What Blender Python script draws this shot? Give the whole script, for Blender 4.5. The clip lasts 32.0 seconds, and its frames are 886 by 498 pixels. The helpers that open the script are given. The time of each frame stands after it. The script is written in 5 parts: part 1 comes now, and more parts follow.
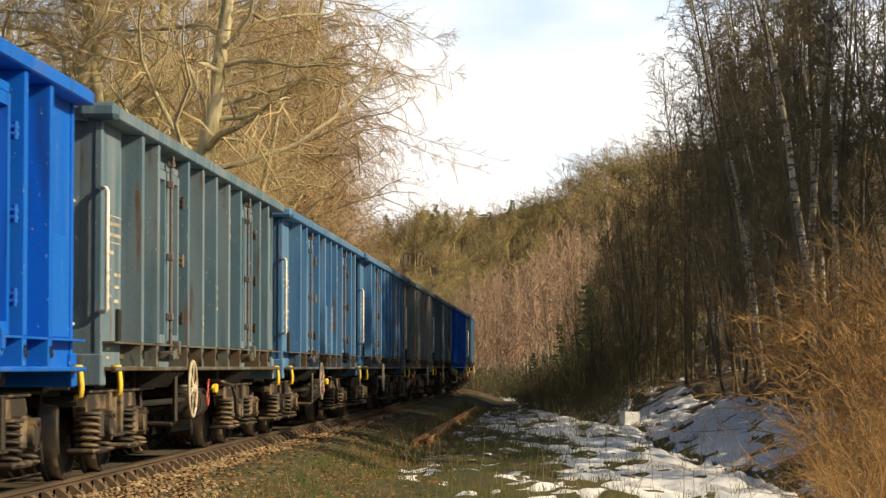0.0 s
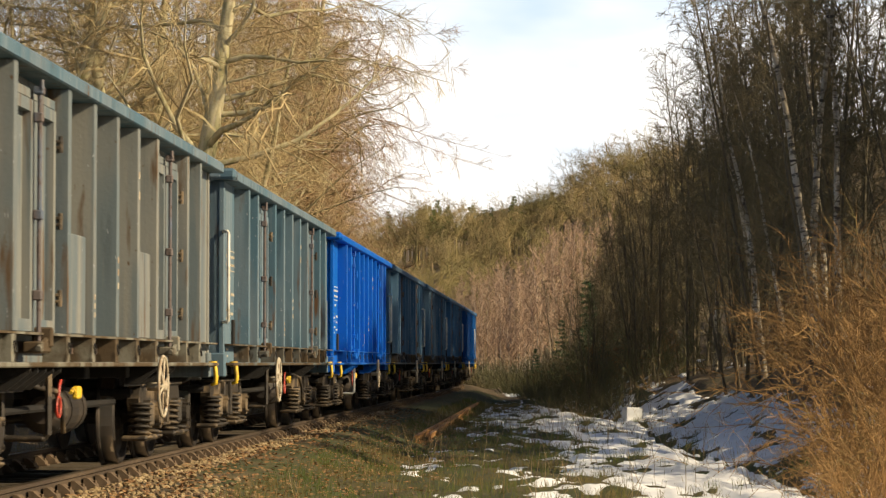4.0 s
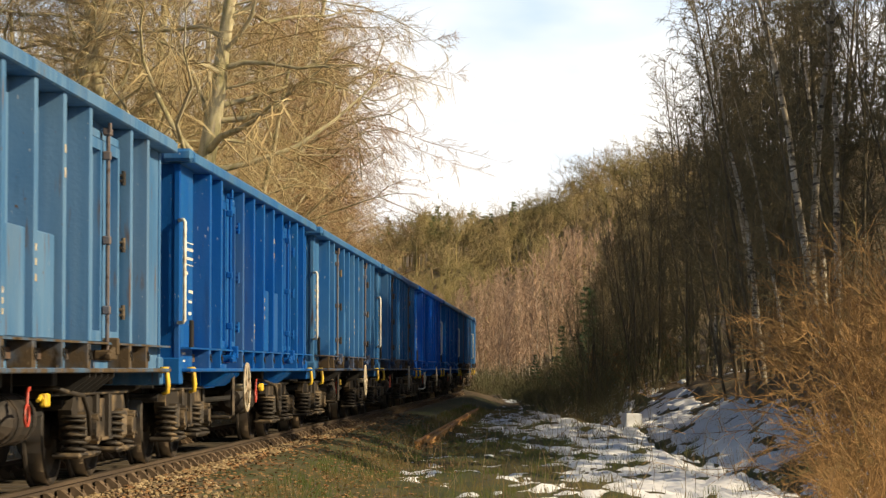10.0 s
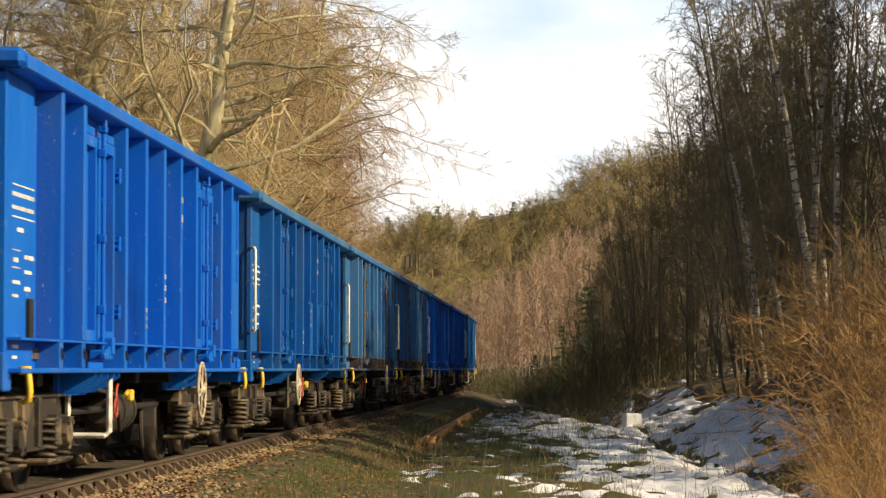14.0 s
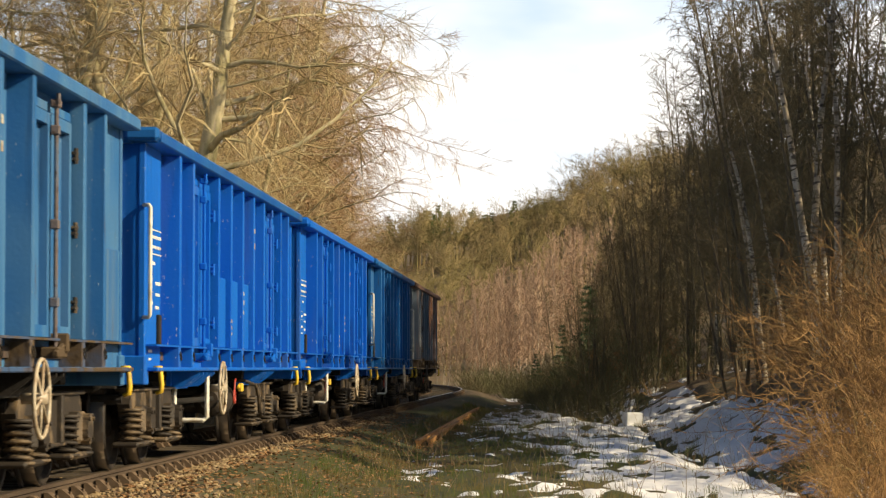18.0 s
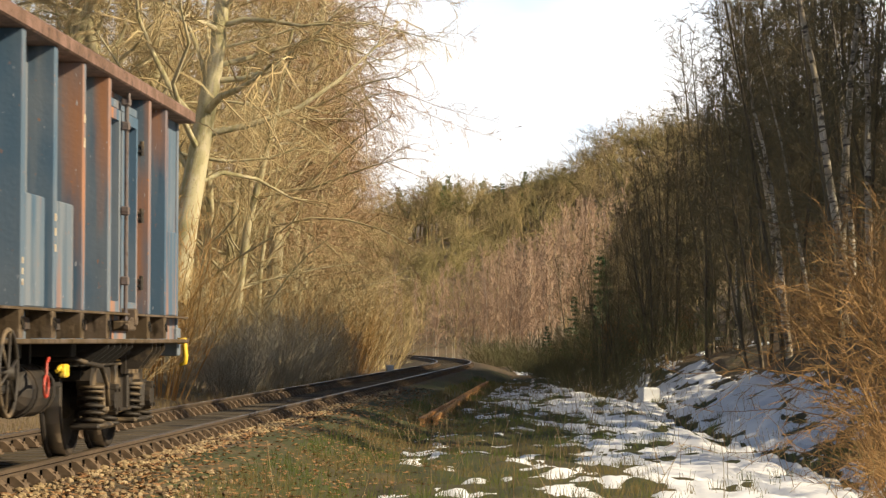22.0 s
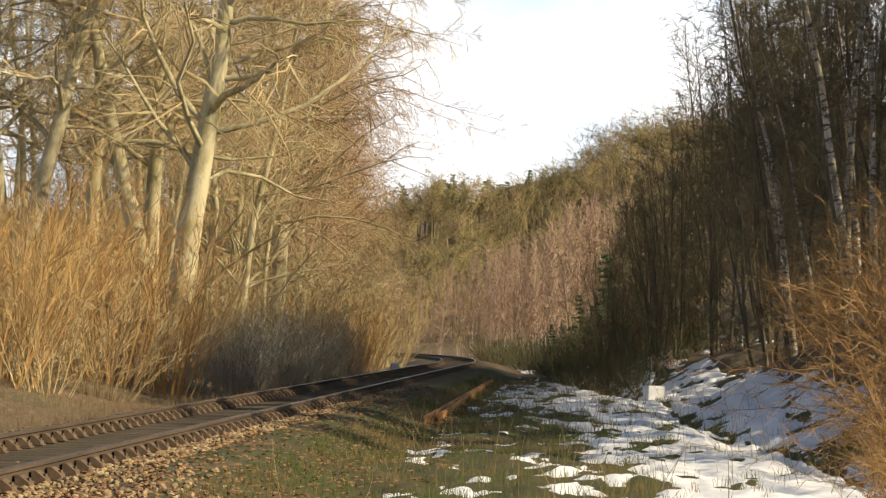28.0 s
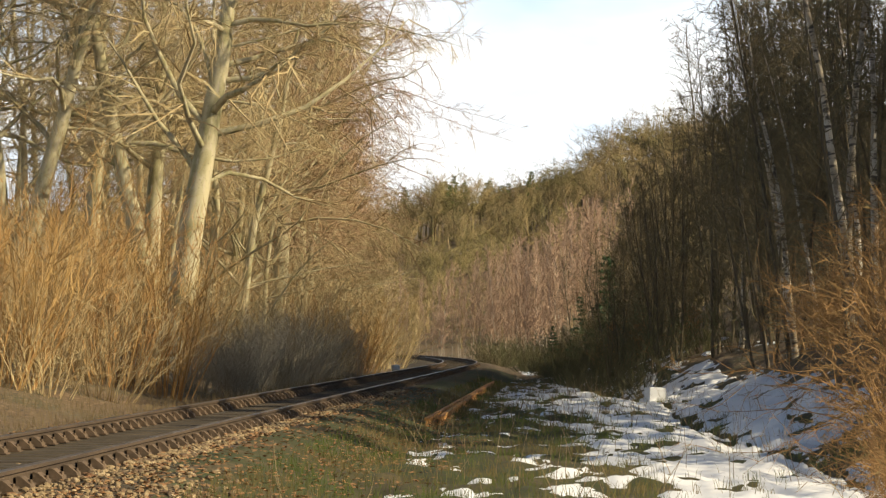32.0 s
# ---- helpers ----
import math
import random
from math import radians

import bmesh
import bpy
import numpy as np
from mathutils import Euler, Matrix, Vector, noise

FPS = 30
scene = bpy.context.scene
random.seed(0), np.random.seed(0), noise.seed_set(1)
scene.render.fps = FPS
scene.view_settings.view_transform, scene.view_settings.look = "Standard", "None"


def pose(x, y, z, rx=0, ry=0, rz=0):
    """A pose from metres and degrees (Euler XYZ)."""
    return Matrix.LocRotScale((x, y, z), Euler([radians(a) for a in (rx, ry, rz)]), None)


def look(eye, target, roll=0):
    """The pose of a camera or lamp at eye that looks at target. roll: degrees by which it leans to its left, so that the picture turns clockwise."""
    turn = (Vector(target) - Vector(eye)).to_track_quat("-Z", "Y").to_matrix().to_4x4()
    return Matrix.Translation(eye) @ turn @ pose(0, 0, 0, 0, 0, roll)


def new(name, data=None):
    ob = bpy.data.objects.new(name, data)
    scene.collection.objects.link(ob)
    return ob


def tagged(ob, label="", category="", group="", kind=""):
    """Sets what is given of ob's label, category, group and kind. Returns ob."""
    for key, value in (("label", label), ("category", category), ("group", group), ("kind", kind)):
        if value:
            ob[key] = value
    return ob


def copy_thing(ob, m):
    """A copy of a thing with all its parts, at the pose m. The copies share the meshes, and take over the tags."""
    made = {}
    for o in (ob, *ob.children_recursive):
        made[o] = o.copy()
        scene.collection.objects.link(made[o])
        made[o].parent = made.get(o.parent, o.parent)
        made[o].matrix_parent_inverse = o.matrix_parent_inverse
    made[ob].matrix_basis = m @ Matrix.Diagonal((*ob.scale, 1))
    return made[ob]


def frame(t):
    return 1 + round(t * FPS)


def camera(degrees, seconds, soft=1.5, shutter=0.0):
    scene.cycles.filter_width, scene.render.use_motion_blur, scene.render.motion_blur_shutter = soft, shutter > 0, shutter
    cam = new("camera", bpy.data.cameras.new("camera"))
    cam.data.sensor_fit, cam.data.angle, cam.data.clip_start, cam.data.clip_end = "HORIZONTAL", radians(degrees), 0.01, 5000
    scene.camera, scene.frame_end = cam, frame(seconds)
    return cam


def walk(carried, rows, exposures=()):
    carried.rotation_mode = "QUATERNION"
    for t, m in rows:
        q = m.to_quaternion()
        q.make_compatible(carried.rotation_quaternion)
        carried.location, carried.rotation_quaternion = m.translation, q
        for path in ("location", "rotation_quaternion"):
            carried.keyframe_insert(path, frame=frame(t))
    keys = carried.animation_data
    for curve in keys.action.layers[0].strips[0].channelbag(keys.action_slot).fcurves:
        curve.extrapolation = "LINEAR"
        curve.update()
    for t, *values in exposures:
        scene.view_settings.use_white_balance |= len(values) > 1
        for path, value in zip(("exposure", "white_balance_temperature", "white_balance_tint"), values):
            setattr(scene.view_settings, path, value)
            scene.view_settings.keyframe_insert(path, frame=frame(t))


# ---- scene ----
# ---- camera ----
cam = camera(19.07, 32.0, soft=1.35, shutter=0.15)
EYE_Z = 0.95
DOLLY = 3.2


def stand(p, yaw, pitch, roll):
    """The camera's pose: p goes from the first stand (0) to the second, nearer one (1)."""
    a = (p - 0.5) * DOLLY
    return pose(0.027 * a, a, EYE_Z, 90 + pitch, 0, yaw) @ pose(0, 0, 0, 0, 0, roll)


PATH = [
    (0, 0, -0.176, 2.569, 0), (0.5, 0, -0.144, 2.404, 0), (1, 0, -0.157, 2.334, 0), (1.5, 0, -0.104, 2.347, 0),
    (2, 0, -0.100, 2.342, 0), (2.5, 0, -0.099, 2.342, 0), (3, 0, -0.106, 2.360, 0), (3.5, 0, -0.123, 2.417, 0),
    (5.5, 0, -0.143, 2.628, 0), (6, 0, -0.144, 2.660, 0), (6.5, 0, -0.141, 2.624, 0), (7, 0, -0.143, 2.603, 0),
    (7.5, 0, -0.138, 2.603, 0), (8, 0, -0.144, 2.588, 0), (8.5, 0, -0.142, 2.608, 0), (9, 0, -0.140, 2.606, 0),
    (9.5, 0, -0.141, 2.591, 0), (10, 0, -0.141, 2.604, 0), (10.5, 0, -0.141, 2.606, 0), (11, 0, -0.139, 2.607, 0),
    (11.5, 0, -0.140, 2.603, 0), (12, 0, -0.140, 2.591, 0), (12.5, 0, -0.144, 2.623, 0), (13, 0, -0.139, 2.624, 0),
    (13.5, 0, -0.137, 2.605, 0), (14, 0, -0.137, 2.605, 0), (14.5, 0, -0.142, 2.597, 0), (16.5, 0, -0.138, 2.605, 0),
    (17, 0, -0.141, 2.608, 0), (17.5, 0, -0.138, 2.584, 0), (18, 0, -0.125, 2.583, 0), (18.5, 0, -0.117, 2.548, 0),
    (18.6, 0.3, -0.028, 2.319, 0.0405), (18.7, 0.6, 0.045, 2.330, 0.081), (18.8, 0.9, 0.155, 2.303, 0.1215), (18.9, 1, 0.179, 2.262, 0.135),
    (19, 1, 0.167, 2.311, 0.135), (19.1, 1, 0.167, 1.268, 0.135), (19.2, 1, 0.167, 0.765, 0.135), (19.3, 1, 0.179, 0.679, 0.135),
    (19.4, 1, 0.167, 0.679, 0.135), (19.5, 1, 0.142, 0.949, 0.135), (19.6, 1, 0.130, 1.060, 0.135), (19.8, 1, 0.093, 1.305, 0.135),
    (20, 1, 0.070, 1.482, 0.135), (20.5, 1, 0.091, 1.664, 0.135), (21, 1, 0.099, 1.782, 0.135), (21.5, 1, 0.108, 1.889, 0.135),
    (22, 1, 0.108, 1.985, 0.135), (22.5, 1, 0.073, 2.041, 0.135), (23, 1, 0.111, 2.099, 0.135), (23.5, 1, 0.130, 2.090, 0.135),
    (24, 1, 0.121, 2.070, 0.135), (24.5, 1, 0.133, 2.098, 0.135), (25, 1, 0.179, 2.078, 0.135), (25.5, 1, 0.209, 2.029, 0.135),
    (27.5, 1, 0.149, 1.917, 0.135), (28, 1, 0.209, 1.949, 0.135), (28.5, 1, 0.183, 1.968, 0.135), (29, 1, 0.178, 1.971, 0.135),
    (29.5, 1, 0.205, 1.979, 0.135), (30, 1, 0.203, 1.989, 0.135), (30.5, 1, 0.204, 1.989, 0.135), (31, 1, 0.221, 2.000, 0.135),
    (31.5, 1, 0.225, 1.995, 0.135), (32, 1, 0.235, 1.983, 0.135),
]
EXPOSURES = [(0, 0.40, 6850, 10), (18.8, 0.40, 6850, 10), (21.0, 0.60, 6750, 10), (23, 0.60, 6500, 10), (26, 0.60, 6500, 10), (32, 0.46, 6450, 8)]

walk(cam, [(t, stand(p, yaw, pitch, roll)) for t, p, yaw, pitch, roll in PATH], exposures=EXPOSURES)

# ---- light ----
SUN_TO = Vector((0.81, -0.28, 0.46)).normalized()
world = bpy.data.worlds.new("sky")
scene.world = world
world.use_nodes = True
wn, wl = world.node_tree.nodes, world.node_tree.links
sky = wn.new("ShaderNodeTexSky")
sky.sky_type, sky.sun_disc = "NISHITA", False
sky.sun_elevation = math.asin(SUN_TO.z)
sky.sun_rotation = math.atan2(SUN_TO.x, SUN_TO.y)
sky_dir = wn.new("ShaderNodeTexCoord")
sky_map = wn.new("ShaderNodeMapping")
sky_map.inputs["Scale"].default_value = (3.2, 3.2, 9.0)
sky_map.inputs["Location"].default_value = (0.4, 0.0, 0.35)
cloud = wn.new("ShaderNodeTexNoise")
cloud.inputs["Scale"].default_value, cloud.inputs["Detail"].default_value = 1.6, 5
cloud.inputs["Roughness"].default_value = 0.45
cloud_ramp = wn.new("ShaderNodeMapRange")
cloud_ramp.inputs["From Min"].default_value, cloud_ramp.inputs["From Max"].default_value = 0.49, 0.66
cloud_sep = wn.new("ShaderNodeSeparateXYZ")
cloud_low = wn.new("ShaderNodeMapRange")
cloud_low.inputs["From Min"].default_value, cloud_low.inputs["From Max"].default_value = 0.09, 0.26
cloud_low.inputs["To Min"].default_value, cloud_low.inputs["To Max"].default_value = 0.20, -0.34
cloud_sum = wn.new("ShaderNodeMath")
wl.new(sky_dir.outputs["Generated"], cloud_sep.inputs[0])
wl.new(cloud_sep.outputs["Z"], cloud_low.inputs["Value"])
wl.new(cloud_low.outputs["Result"], cloud_sum.inputs[0])
cloud_mix = wn.new("ShaderNodeMix")
cloud_mix.data_type = "RGBA"
cloud_mix.inputs["B"].default_value = (19.0, 18.9, 18.8, 1)
wl.new(sky_dir.outputs["Generated"], sky_map.inputs["Vector"])
wl.new(sky_map.outputs["Vector"], cloud.inputs["Vector"])
wl.new(cloud.outputs["Fac"], cloud_sum.inputs[1])
wl.new(cloud_sum.outputs[0], cloud_ramp.inputs["Value"])
wl.new(cloud_ramp.outputs["Result"], cloud_mix.inputs["Factor"])
haze_low = wn.new("ShaderNodeMapRange")
haze_low.inputs["From Min"].default_value, haze_low.inputs["From Max"].default_value = 0.14, 0.24
haze_low.inputs["To Min"].default_value, haze_low.inputs["To Max"].default_value = 0.90, 0.0
haze = wn.new("ShaderNodeMix")
haze.data_type = "RGBA"
haze.inputs["B"].default_value = (11.0, 14.0, 18.0, 1)
wl.new(cloud_sep.outputs["Z"], haze_low.inputs["Value"])
wl.new(haze_low.outputs["Result"], haze.inputs["Factor"])
wl.new(sky.outputs["Color"], haze.inputs["A"])
wl.new(haze.outputs["Result"], cloud_mix.inputs["A"])
wl.new(cloud_mix.outputs["Result"], wn["Background"].inputs["Color"])
wn["Background"].inputs["Strength"].default_value = 0.051
sun = new("sun", bpy.data.lights.new("sun", "SUN"))
sun.data.energy, sun.data.angle, sun.data.color = 5.0, radians(0.6), (1.0, 0.83, 0.57)
sun.matrix_world = look(SUN_TO * 60, (0, 0, 0))

# ---- materials ----
def mat(name, base, rough=0.8, metal=0.0, layers=(), bump=0.0, bump_scale=40.0, spec=0.5):
    """A procedural material. layers: (scale xyz, colour, low, high, space) blends a colour in where a noise lies over low..high."""
    m = bpy.data.materials.new(name)
    m.use_nodes = True
    n, l = m.node_tree.nodes, m.node_tree.links
    b = n["Principled BSDF"]
    b.inputs["Roughness"].default_value, b.inputs["Metallic"].default_value = rough, metal
    b.inputs["Specular IOR Level"].default_value = spec
    co = n.new("ShaderNodeTexCoord")
    rnd = n.new("ShaderNodeObjectInfo")
    shift = n.new("ShaderNodeVectorMath")
    shift.operation = "MULTIPLY_ADD"
    comb = n.new("ShaderNodeCombineXYZ")
    for k in "XYZ":
        l.new(rnd.outputs["Random"], comb.inputs[k])
    l.new(comb.outputs[0], shift.inputs[0])
    shift.inputs[1].default_value = (17, 23, 31)
    l.new(co.outputs["Object"], shift.inputs[2])
    rgb = n.new("ShaderNodeRGB")
    rgb.outputs[0].default_value = (*base, 1)
    last = rgb.outputs[0]
    for scale, col, low, high in layers:
        mp = n.new("ShaderNodeMapping")
        mp.inputs["Scale"].default_value = scale
        nz = n.new("ShaderNodeTexNoise")
        nz.inputs["Scale"].default_value, nz.inputs["Detail"].default_value = 1, 6
        mr = n.new("ShaderNodeMapRange")
        mr.inputs["From Min"].default_value, mr.inputs["From Max"].default_value = low, high
        mx = n.new("ShaderNodeMix")
        mx.data_type = "RGBA"
        mx.inputs["B"].default_value = (*col, 1)
        l.new(shift.outputs[0], mp.inputs["Vector"])
        l.new(mp.outputs[0], nz.inputs["Vector"])
        l.new(nz.outputs["Fac"], mr.inputs["Value"])
        l.new(mr.outputs["Result"], mx.inputs["Factor"])
        l.new(last, mx.inputs["A"])
        last = mx.outputs["Result"]
    l.new(last, b.inputs["Base Color"])
    if bump:
        nz = n.new("ShaderNodeTexNoise")
        nz.inputs["Scale"].default_value, nz.inputs["Detail"].default_value = bump_scale, 5
        bp = n.new("ShaderNodeBump")
        bp.inputs["Strength"].default_value, bp.inputs["Distance"].default_value = bump, 0.02
        l.new(shift.outputs[0], nz.inputs["Vector"])
        l.new(nz.outputs["Fac"], bp.inputs["Height"])
        l.new(bp.outputs[0], b.inputs["Normal"])
    return m


def paint(name, col, fade, rust, amount, rough=0.42, patch=(9, 9, 1.3)):
    """Wagon paint: faded patches, rain streaks, rust."""
    dark = tuple(c * 0.45 + 0.01 for c in col)
    return mat(name, col, rough, 0, [
        ((0.9, 0.9, 0.7), fade, 0.42, 0.68),
        ((7, 7, 0.7), dark, 0.58, 0.80),
        ((5, 5, 0.25), fade, 0.50, 0.62),
        ((2.2, 2.2, 0.30), tuple(0.75 * c + 0.03 for c in fade), 0.52, 0.70),
        (patch, rust, 0.72 - amount * 0.22, 0.80 - amount * 0.16),
        ((60, 60, 14), (0.45, 0.47, 0.50), 0.69, 0.74),
        ((26, 26, 16), rust, 0.74 - amount * 0.10, 0.80 - amount * 0.08)], 0.12, 30, 0.08)


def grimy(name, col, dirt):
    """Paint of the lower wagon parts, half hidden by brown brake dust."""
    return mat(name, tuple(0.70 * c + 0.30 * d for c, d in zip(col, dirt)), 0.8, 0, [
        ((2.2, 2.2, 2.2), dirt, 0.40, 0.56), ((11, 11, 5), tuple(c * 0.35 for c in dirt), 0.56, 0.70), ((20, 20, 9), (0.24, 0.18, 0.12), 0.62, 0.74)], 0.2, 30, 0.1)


RUST, RUST_LIGHT = (0.10, 0.045, 0.022), (0.26, 0.12, 0.06)
PAINTS = {
    "bright": paint("bright_blue_paint", (0.003, 0.105, 0.50), (0.008, 0.125, 0.53), (0.03, 0.05, 0.14), 0.05, 0.42),
    "royal": paint("royal_blue_paint", (0.003, 0.075, 0.31), (0.012, 0.105, 0.33), (0.05, 0.05, 0.09), 0.15, 0.38),
    "mid": paint("faded_blue_paint", (0.024, 0.12, 0.315), (0.062, 0.175, 0.34), (0.07, 0.05, 0.05), 0.25),
    "steel": paint("steel_blue_paint", (0.050, 0.145, 0.295), (0.105, 0.21, 0.35), (0.13, 0.085, 0.055), 0.38, 0.5),
    "slate": paint("slate_blue_paint", (0.048, 0.125, 0.225), (0.115, 0.19, 0.265), (0.12, 0.08, 0.05), 0.42, 0.52),
    "grey": paint("grey_green_paint", (0.078, 0.140, 0.185), (0.155, 0.205, 0.24), (0.12, 0.07, 0.04), 0.55, 0.6),
    "beige": paint("dusty_grey_paint", (0.125, 0.155, 0.17), (0.22, 0.22, 0.20), (0.12, 0.08, 0.05), 0.60, 0.65),
    "teal": paint("dark_blue_paint", (0.008, 0.092, 0.30), (0.022, 0.125, 0.335), (0.04, 0.04, 0.05), 0.2, 0.40),
    "rusty": paint("rusted_blue_paint", (0.075, 0.125, 0.185), (0.165, 0.19, 0.22), (0.33, 0.165, 0.095), 0.74, 0.7, (2.6, 2.6, 0.30)),
}
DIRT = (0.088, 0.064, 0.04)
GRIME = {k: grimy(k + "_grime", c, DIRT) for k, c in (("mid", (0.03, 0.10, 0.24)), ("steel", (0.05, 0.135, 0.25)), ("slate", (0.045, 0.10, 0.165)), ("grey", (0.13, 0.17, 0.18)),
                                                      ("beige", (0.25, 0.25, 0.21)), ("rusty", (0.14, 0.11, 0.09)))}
M_RIM_RUST = mat("rusted_rim", (0.13, 0.075, 0.05), 0.8, 0, [((6, 6, 6), (0.22, 0.13, 0.10), 0.4, 0.6), ((20, 20, 20), (0.05, 0.03, 0.025), 0.55, 0.7)], 0.3)
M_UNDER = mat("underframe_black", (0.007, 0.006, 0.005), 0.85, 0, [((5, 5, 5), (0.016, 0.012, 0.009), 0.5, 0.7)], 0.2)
M_BOGIE = mat("dusty_cast_steel", (0.024, 0.018, 0.012), 0.65, 0.0, [((3, 3, 3), (0.16, 0.115, 0.066), 0.50, 0.62), ((14, 14, 14), (0.025, 0.02, 0.018), 0.55, 0.7)], 0.25)
M_BAR = mat("rust_brown_bar", (0.125, 0.10, 0.095), 0.7, 0, [((5, 5, 3), (0.09, 0.12, 0.17), 0.5, 0.65), ((18, 18, 18), (0.06, 0.035, 0.025), 0.55, 0.7)], 0.2)
M_WHEEL = mat("wheel_steel", (0.016, 0.012, 0.009), 0.7, 0.1, [((5, 5, 5), (0.05, 0.037, 0.026), 0.46, 0.66)], 0.1)
M_TREAD = mat("polished_tread", (0.35, 0.33, 0.30), 0.3, 0.9)
M_WHITE = mat("white_paint_worn", (0.72, 0.70, 0.62), 0.6, 0, [((9, 9, 9), (0.42, 0.36, 0.26), 0.5, 0.7)])
M_CREAM = mat("dusty_cream_paint", (0.46, 0.40, 0.29), 0.65, 0, [((7, 7, 7), (0.30, 0.22, 0.14), 0.45, 0.62), ((15, 15, 15), (0.58, 0.54, 0.45), 0.55, 0.68)], 0.1)
M_YELLOW = mat("yellow_paint_worn", (0.72, 0.48, 0.03), 0.55, 0, [((9, 9, 9), (0.4, 0.25, 0.05), 0.5, 0.7)])
M_RED = mat("red_paint_worn", (0.45, 0.05, 0.03), 0.55, 0, [((9, 9, 9), (0.2, 0.05, 0.03), 0.5, 0.7)])
M_HOSE = mat("black_rubber", (0.02, 0.02, 0.02), 0.6)
M_COAL = mat("wagon_floor_steel", (0.05, 0.04, 0.035), 0.9, 0, [((3, 3, 3), (0.1, 0.06, 0.04), 0.4, 0.6)])
M_RAIL = mat("rusty_rail_web", (0.05, 0.034, 0.02), 0.85, 0.0, [((3, 0.6, 3), (0.085, 0.058, 0.034), 0.4, 0.65), ((20, 20, 20), (0.05, 0.03, 0.02), 0.5, 0.7)], 0.2)
M_RAILTOP = mat("worn_rail_head", (0.16, 0.125, 0.09), 0.38, 0.6, [((4, 0.4, 4), (0.085, 0.065, 0.047), 0.5, 0.7)])
M_SLEEPER = mat("weathered_sleeper_wood", (0.055, 0.043, 0.027), 0.9, 0, [((2, 14, 6), (0.095, 0.073, 0.046), 0.45, 0.65), ((3, 30, 9), (0.06, 0.045, 0.035), 0.55, 0.72)], 0.4, 25)
M_CHAIR = mat("rusted_chair_iron", (0.10, 0.068, 0.04), 0.85, 0.0, [((9, 9, 9), (0.15, 0.10, 0.06), 0.45, 0.65)], 0.2)
M_OLDRAIL = mat("orange_rusted_rail", (0.50, 0.24, 0.07), 0.75, 0.0, [((3, 0.5, 3), (0.60, 0.33, 0.12), 0.45, 0.65), ((12, 4, 12), (0.20, 0.09, 0.035), 0.5, 0.7)], 0.3)
M_BALLAST = mat("leafy_ballast_bed", (0.09, 0.064, 0.032), 0.95, 0, [((2.2, 2.2, 2.2), (0.045, 0.037, 0.016), 0.42, 0.62), ((13, 13, 13), (0.17, 0.12, 0.062), 0.5, 0.64), ((33, 33, 33), (0.06, 0.04, 0.03), 0.52, 0.66), ((1.1, 1.1, 1), (0.08, 0.09, 0.03), 0.58, 0.72)], 0.8, 18)
M_STONE = mat("tan_ballast_stone", (0.27, 0.195, 0.10), 0.9, 0, [((5, 5, 5), (0.42, 0.32, 0.185), 0.52, 0.62), ((3, 3, 3), (0.13, 0.085, 0.05), 0.52, 0.6)], 0.3)
M_MEADOW = mat("winter_grass_soil", (0.066, 0.054, 0.017), 0.95, 0, [((0.8, 0.35, 1), (0.042, 0.054, 0.010), 0.40, 0.56), ((1.9, 0.8, 1), (0.10, 0.076, 0.03), 0.54, 0.68), ((12, 8, 8), (0.05, 0.042, 0.02), 0.52, 0.68)], 0.7, 14)
M_LITTER = mat("brown_leaf_litter", (0.15, 0.10, 0.052), 0.95, 0, [((0.5, 0.5, 0.5), (0.11, 0.095, 0.045), 0.45, 0.6), ((6, 6, 6), (0.26, 0.18, 0.105), 0.5, 0.65), ((15, 15, 15), (0.05, 0.035, 0.022), 0.5, 0.66)], 0.7, 14)
M_SNOW = mat("old_granular_snow", (0.90, 0.91, 0.93), 0.75, 0, [((2, 1, 2), (0.78, 0.80, 0.83), 0.5, 0.7), ((22, 14, 22), (0.45, 0.40, 0.31), 0.68, 0.78)], 0.5, 12)
M_BLADE = mat("dry_grass_blades", (0.175, 0.135, 0.045), 0.8, 0, [((0.5, 0.3, 1), (0.09, 0.12, 0.018), 0.42, 0.54), ((3, 3, 3), (0.28, 0.20, 0.09), 0.56, 0.66)])
M_DRYGRASS = mat("dead_grass", (0.24, 0.175, 0.085), 0.85, 0, [((0.6, 0.6, 0.6), (0.15, 0.115, 0.05), 0.45, 0.6)])
M_REED = mat("dead_stalks", (0.36, 0.27, 0.14), 0.8, 0, [((2, 2, 2), (0.22, 0.14, 0.07), 0.45, 0.6)])
M_LEAF = mat("dead_beech_leaves", (0.34, 0.185, 0.075), 0.8, 0, [((1.5, 1.5, 1.5), (0.24, 0.12, 0.05), 0.45, 0.58)])
M_BEECH = mat("beech_bark", (0.48, 0.43, 0.27), 0.85, 0, [((2, 2, 0.8), (0.29, 0.265, 0.13), 0.45, 0.62), ((9, 9, 3), (0.50, 0.44, 0.31), 0.52, 0.7), ((14, 14, 30), (0.15, 0.12, 0.07), 0.60, 0.75)], 0.3, 12)
M_REDTWIG = mat("reddish_beech_twigs", (0.40, 0.265, 0.145), 0.85, 0, [((0.5, 0.5, 0.5), (0.31, 0.20, 0.11), 0.42, 0.6), ((2, 2, 2), (0.46, 0.33, 0.20), 0.54, 0.68)])
M_BEECHTWIG = mat("beech_twigs", (0.46, 0.355, 0.18), 0.85, 0, [((0.5, 0.5, 0.5), (0.37, 0.275, 0.14), 0.42, 0.6), ((2, 2, 2), (0.54, 0.46, 0.26), 0.52, 0.66)])
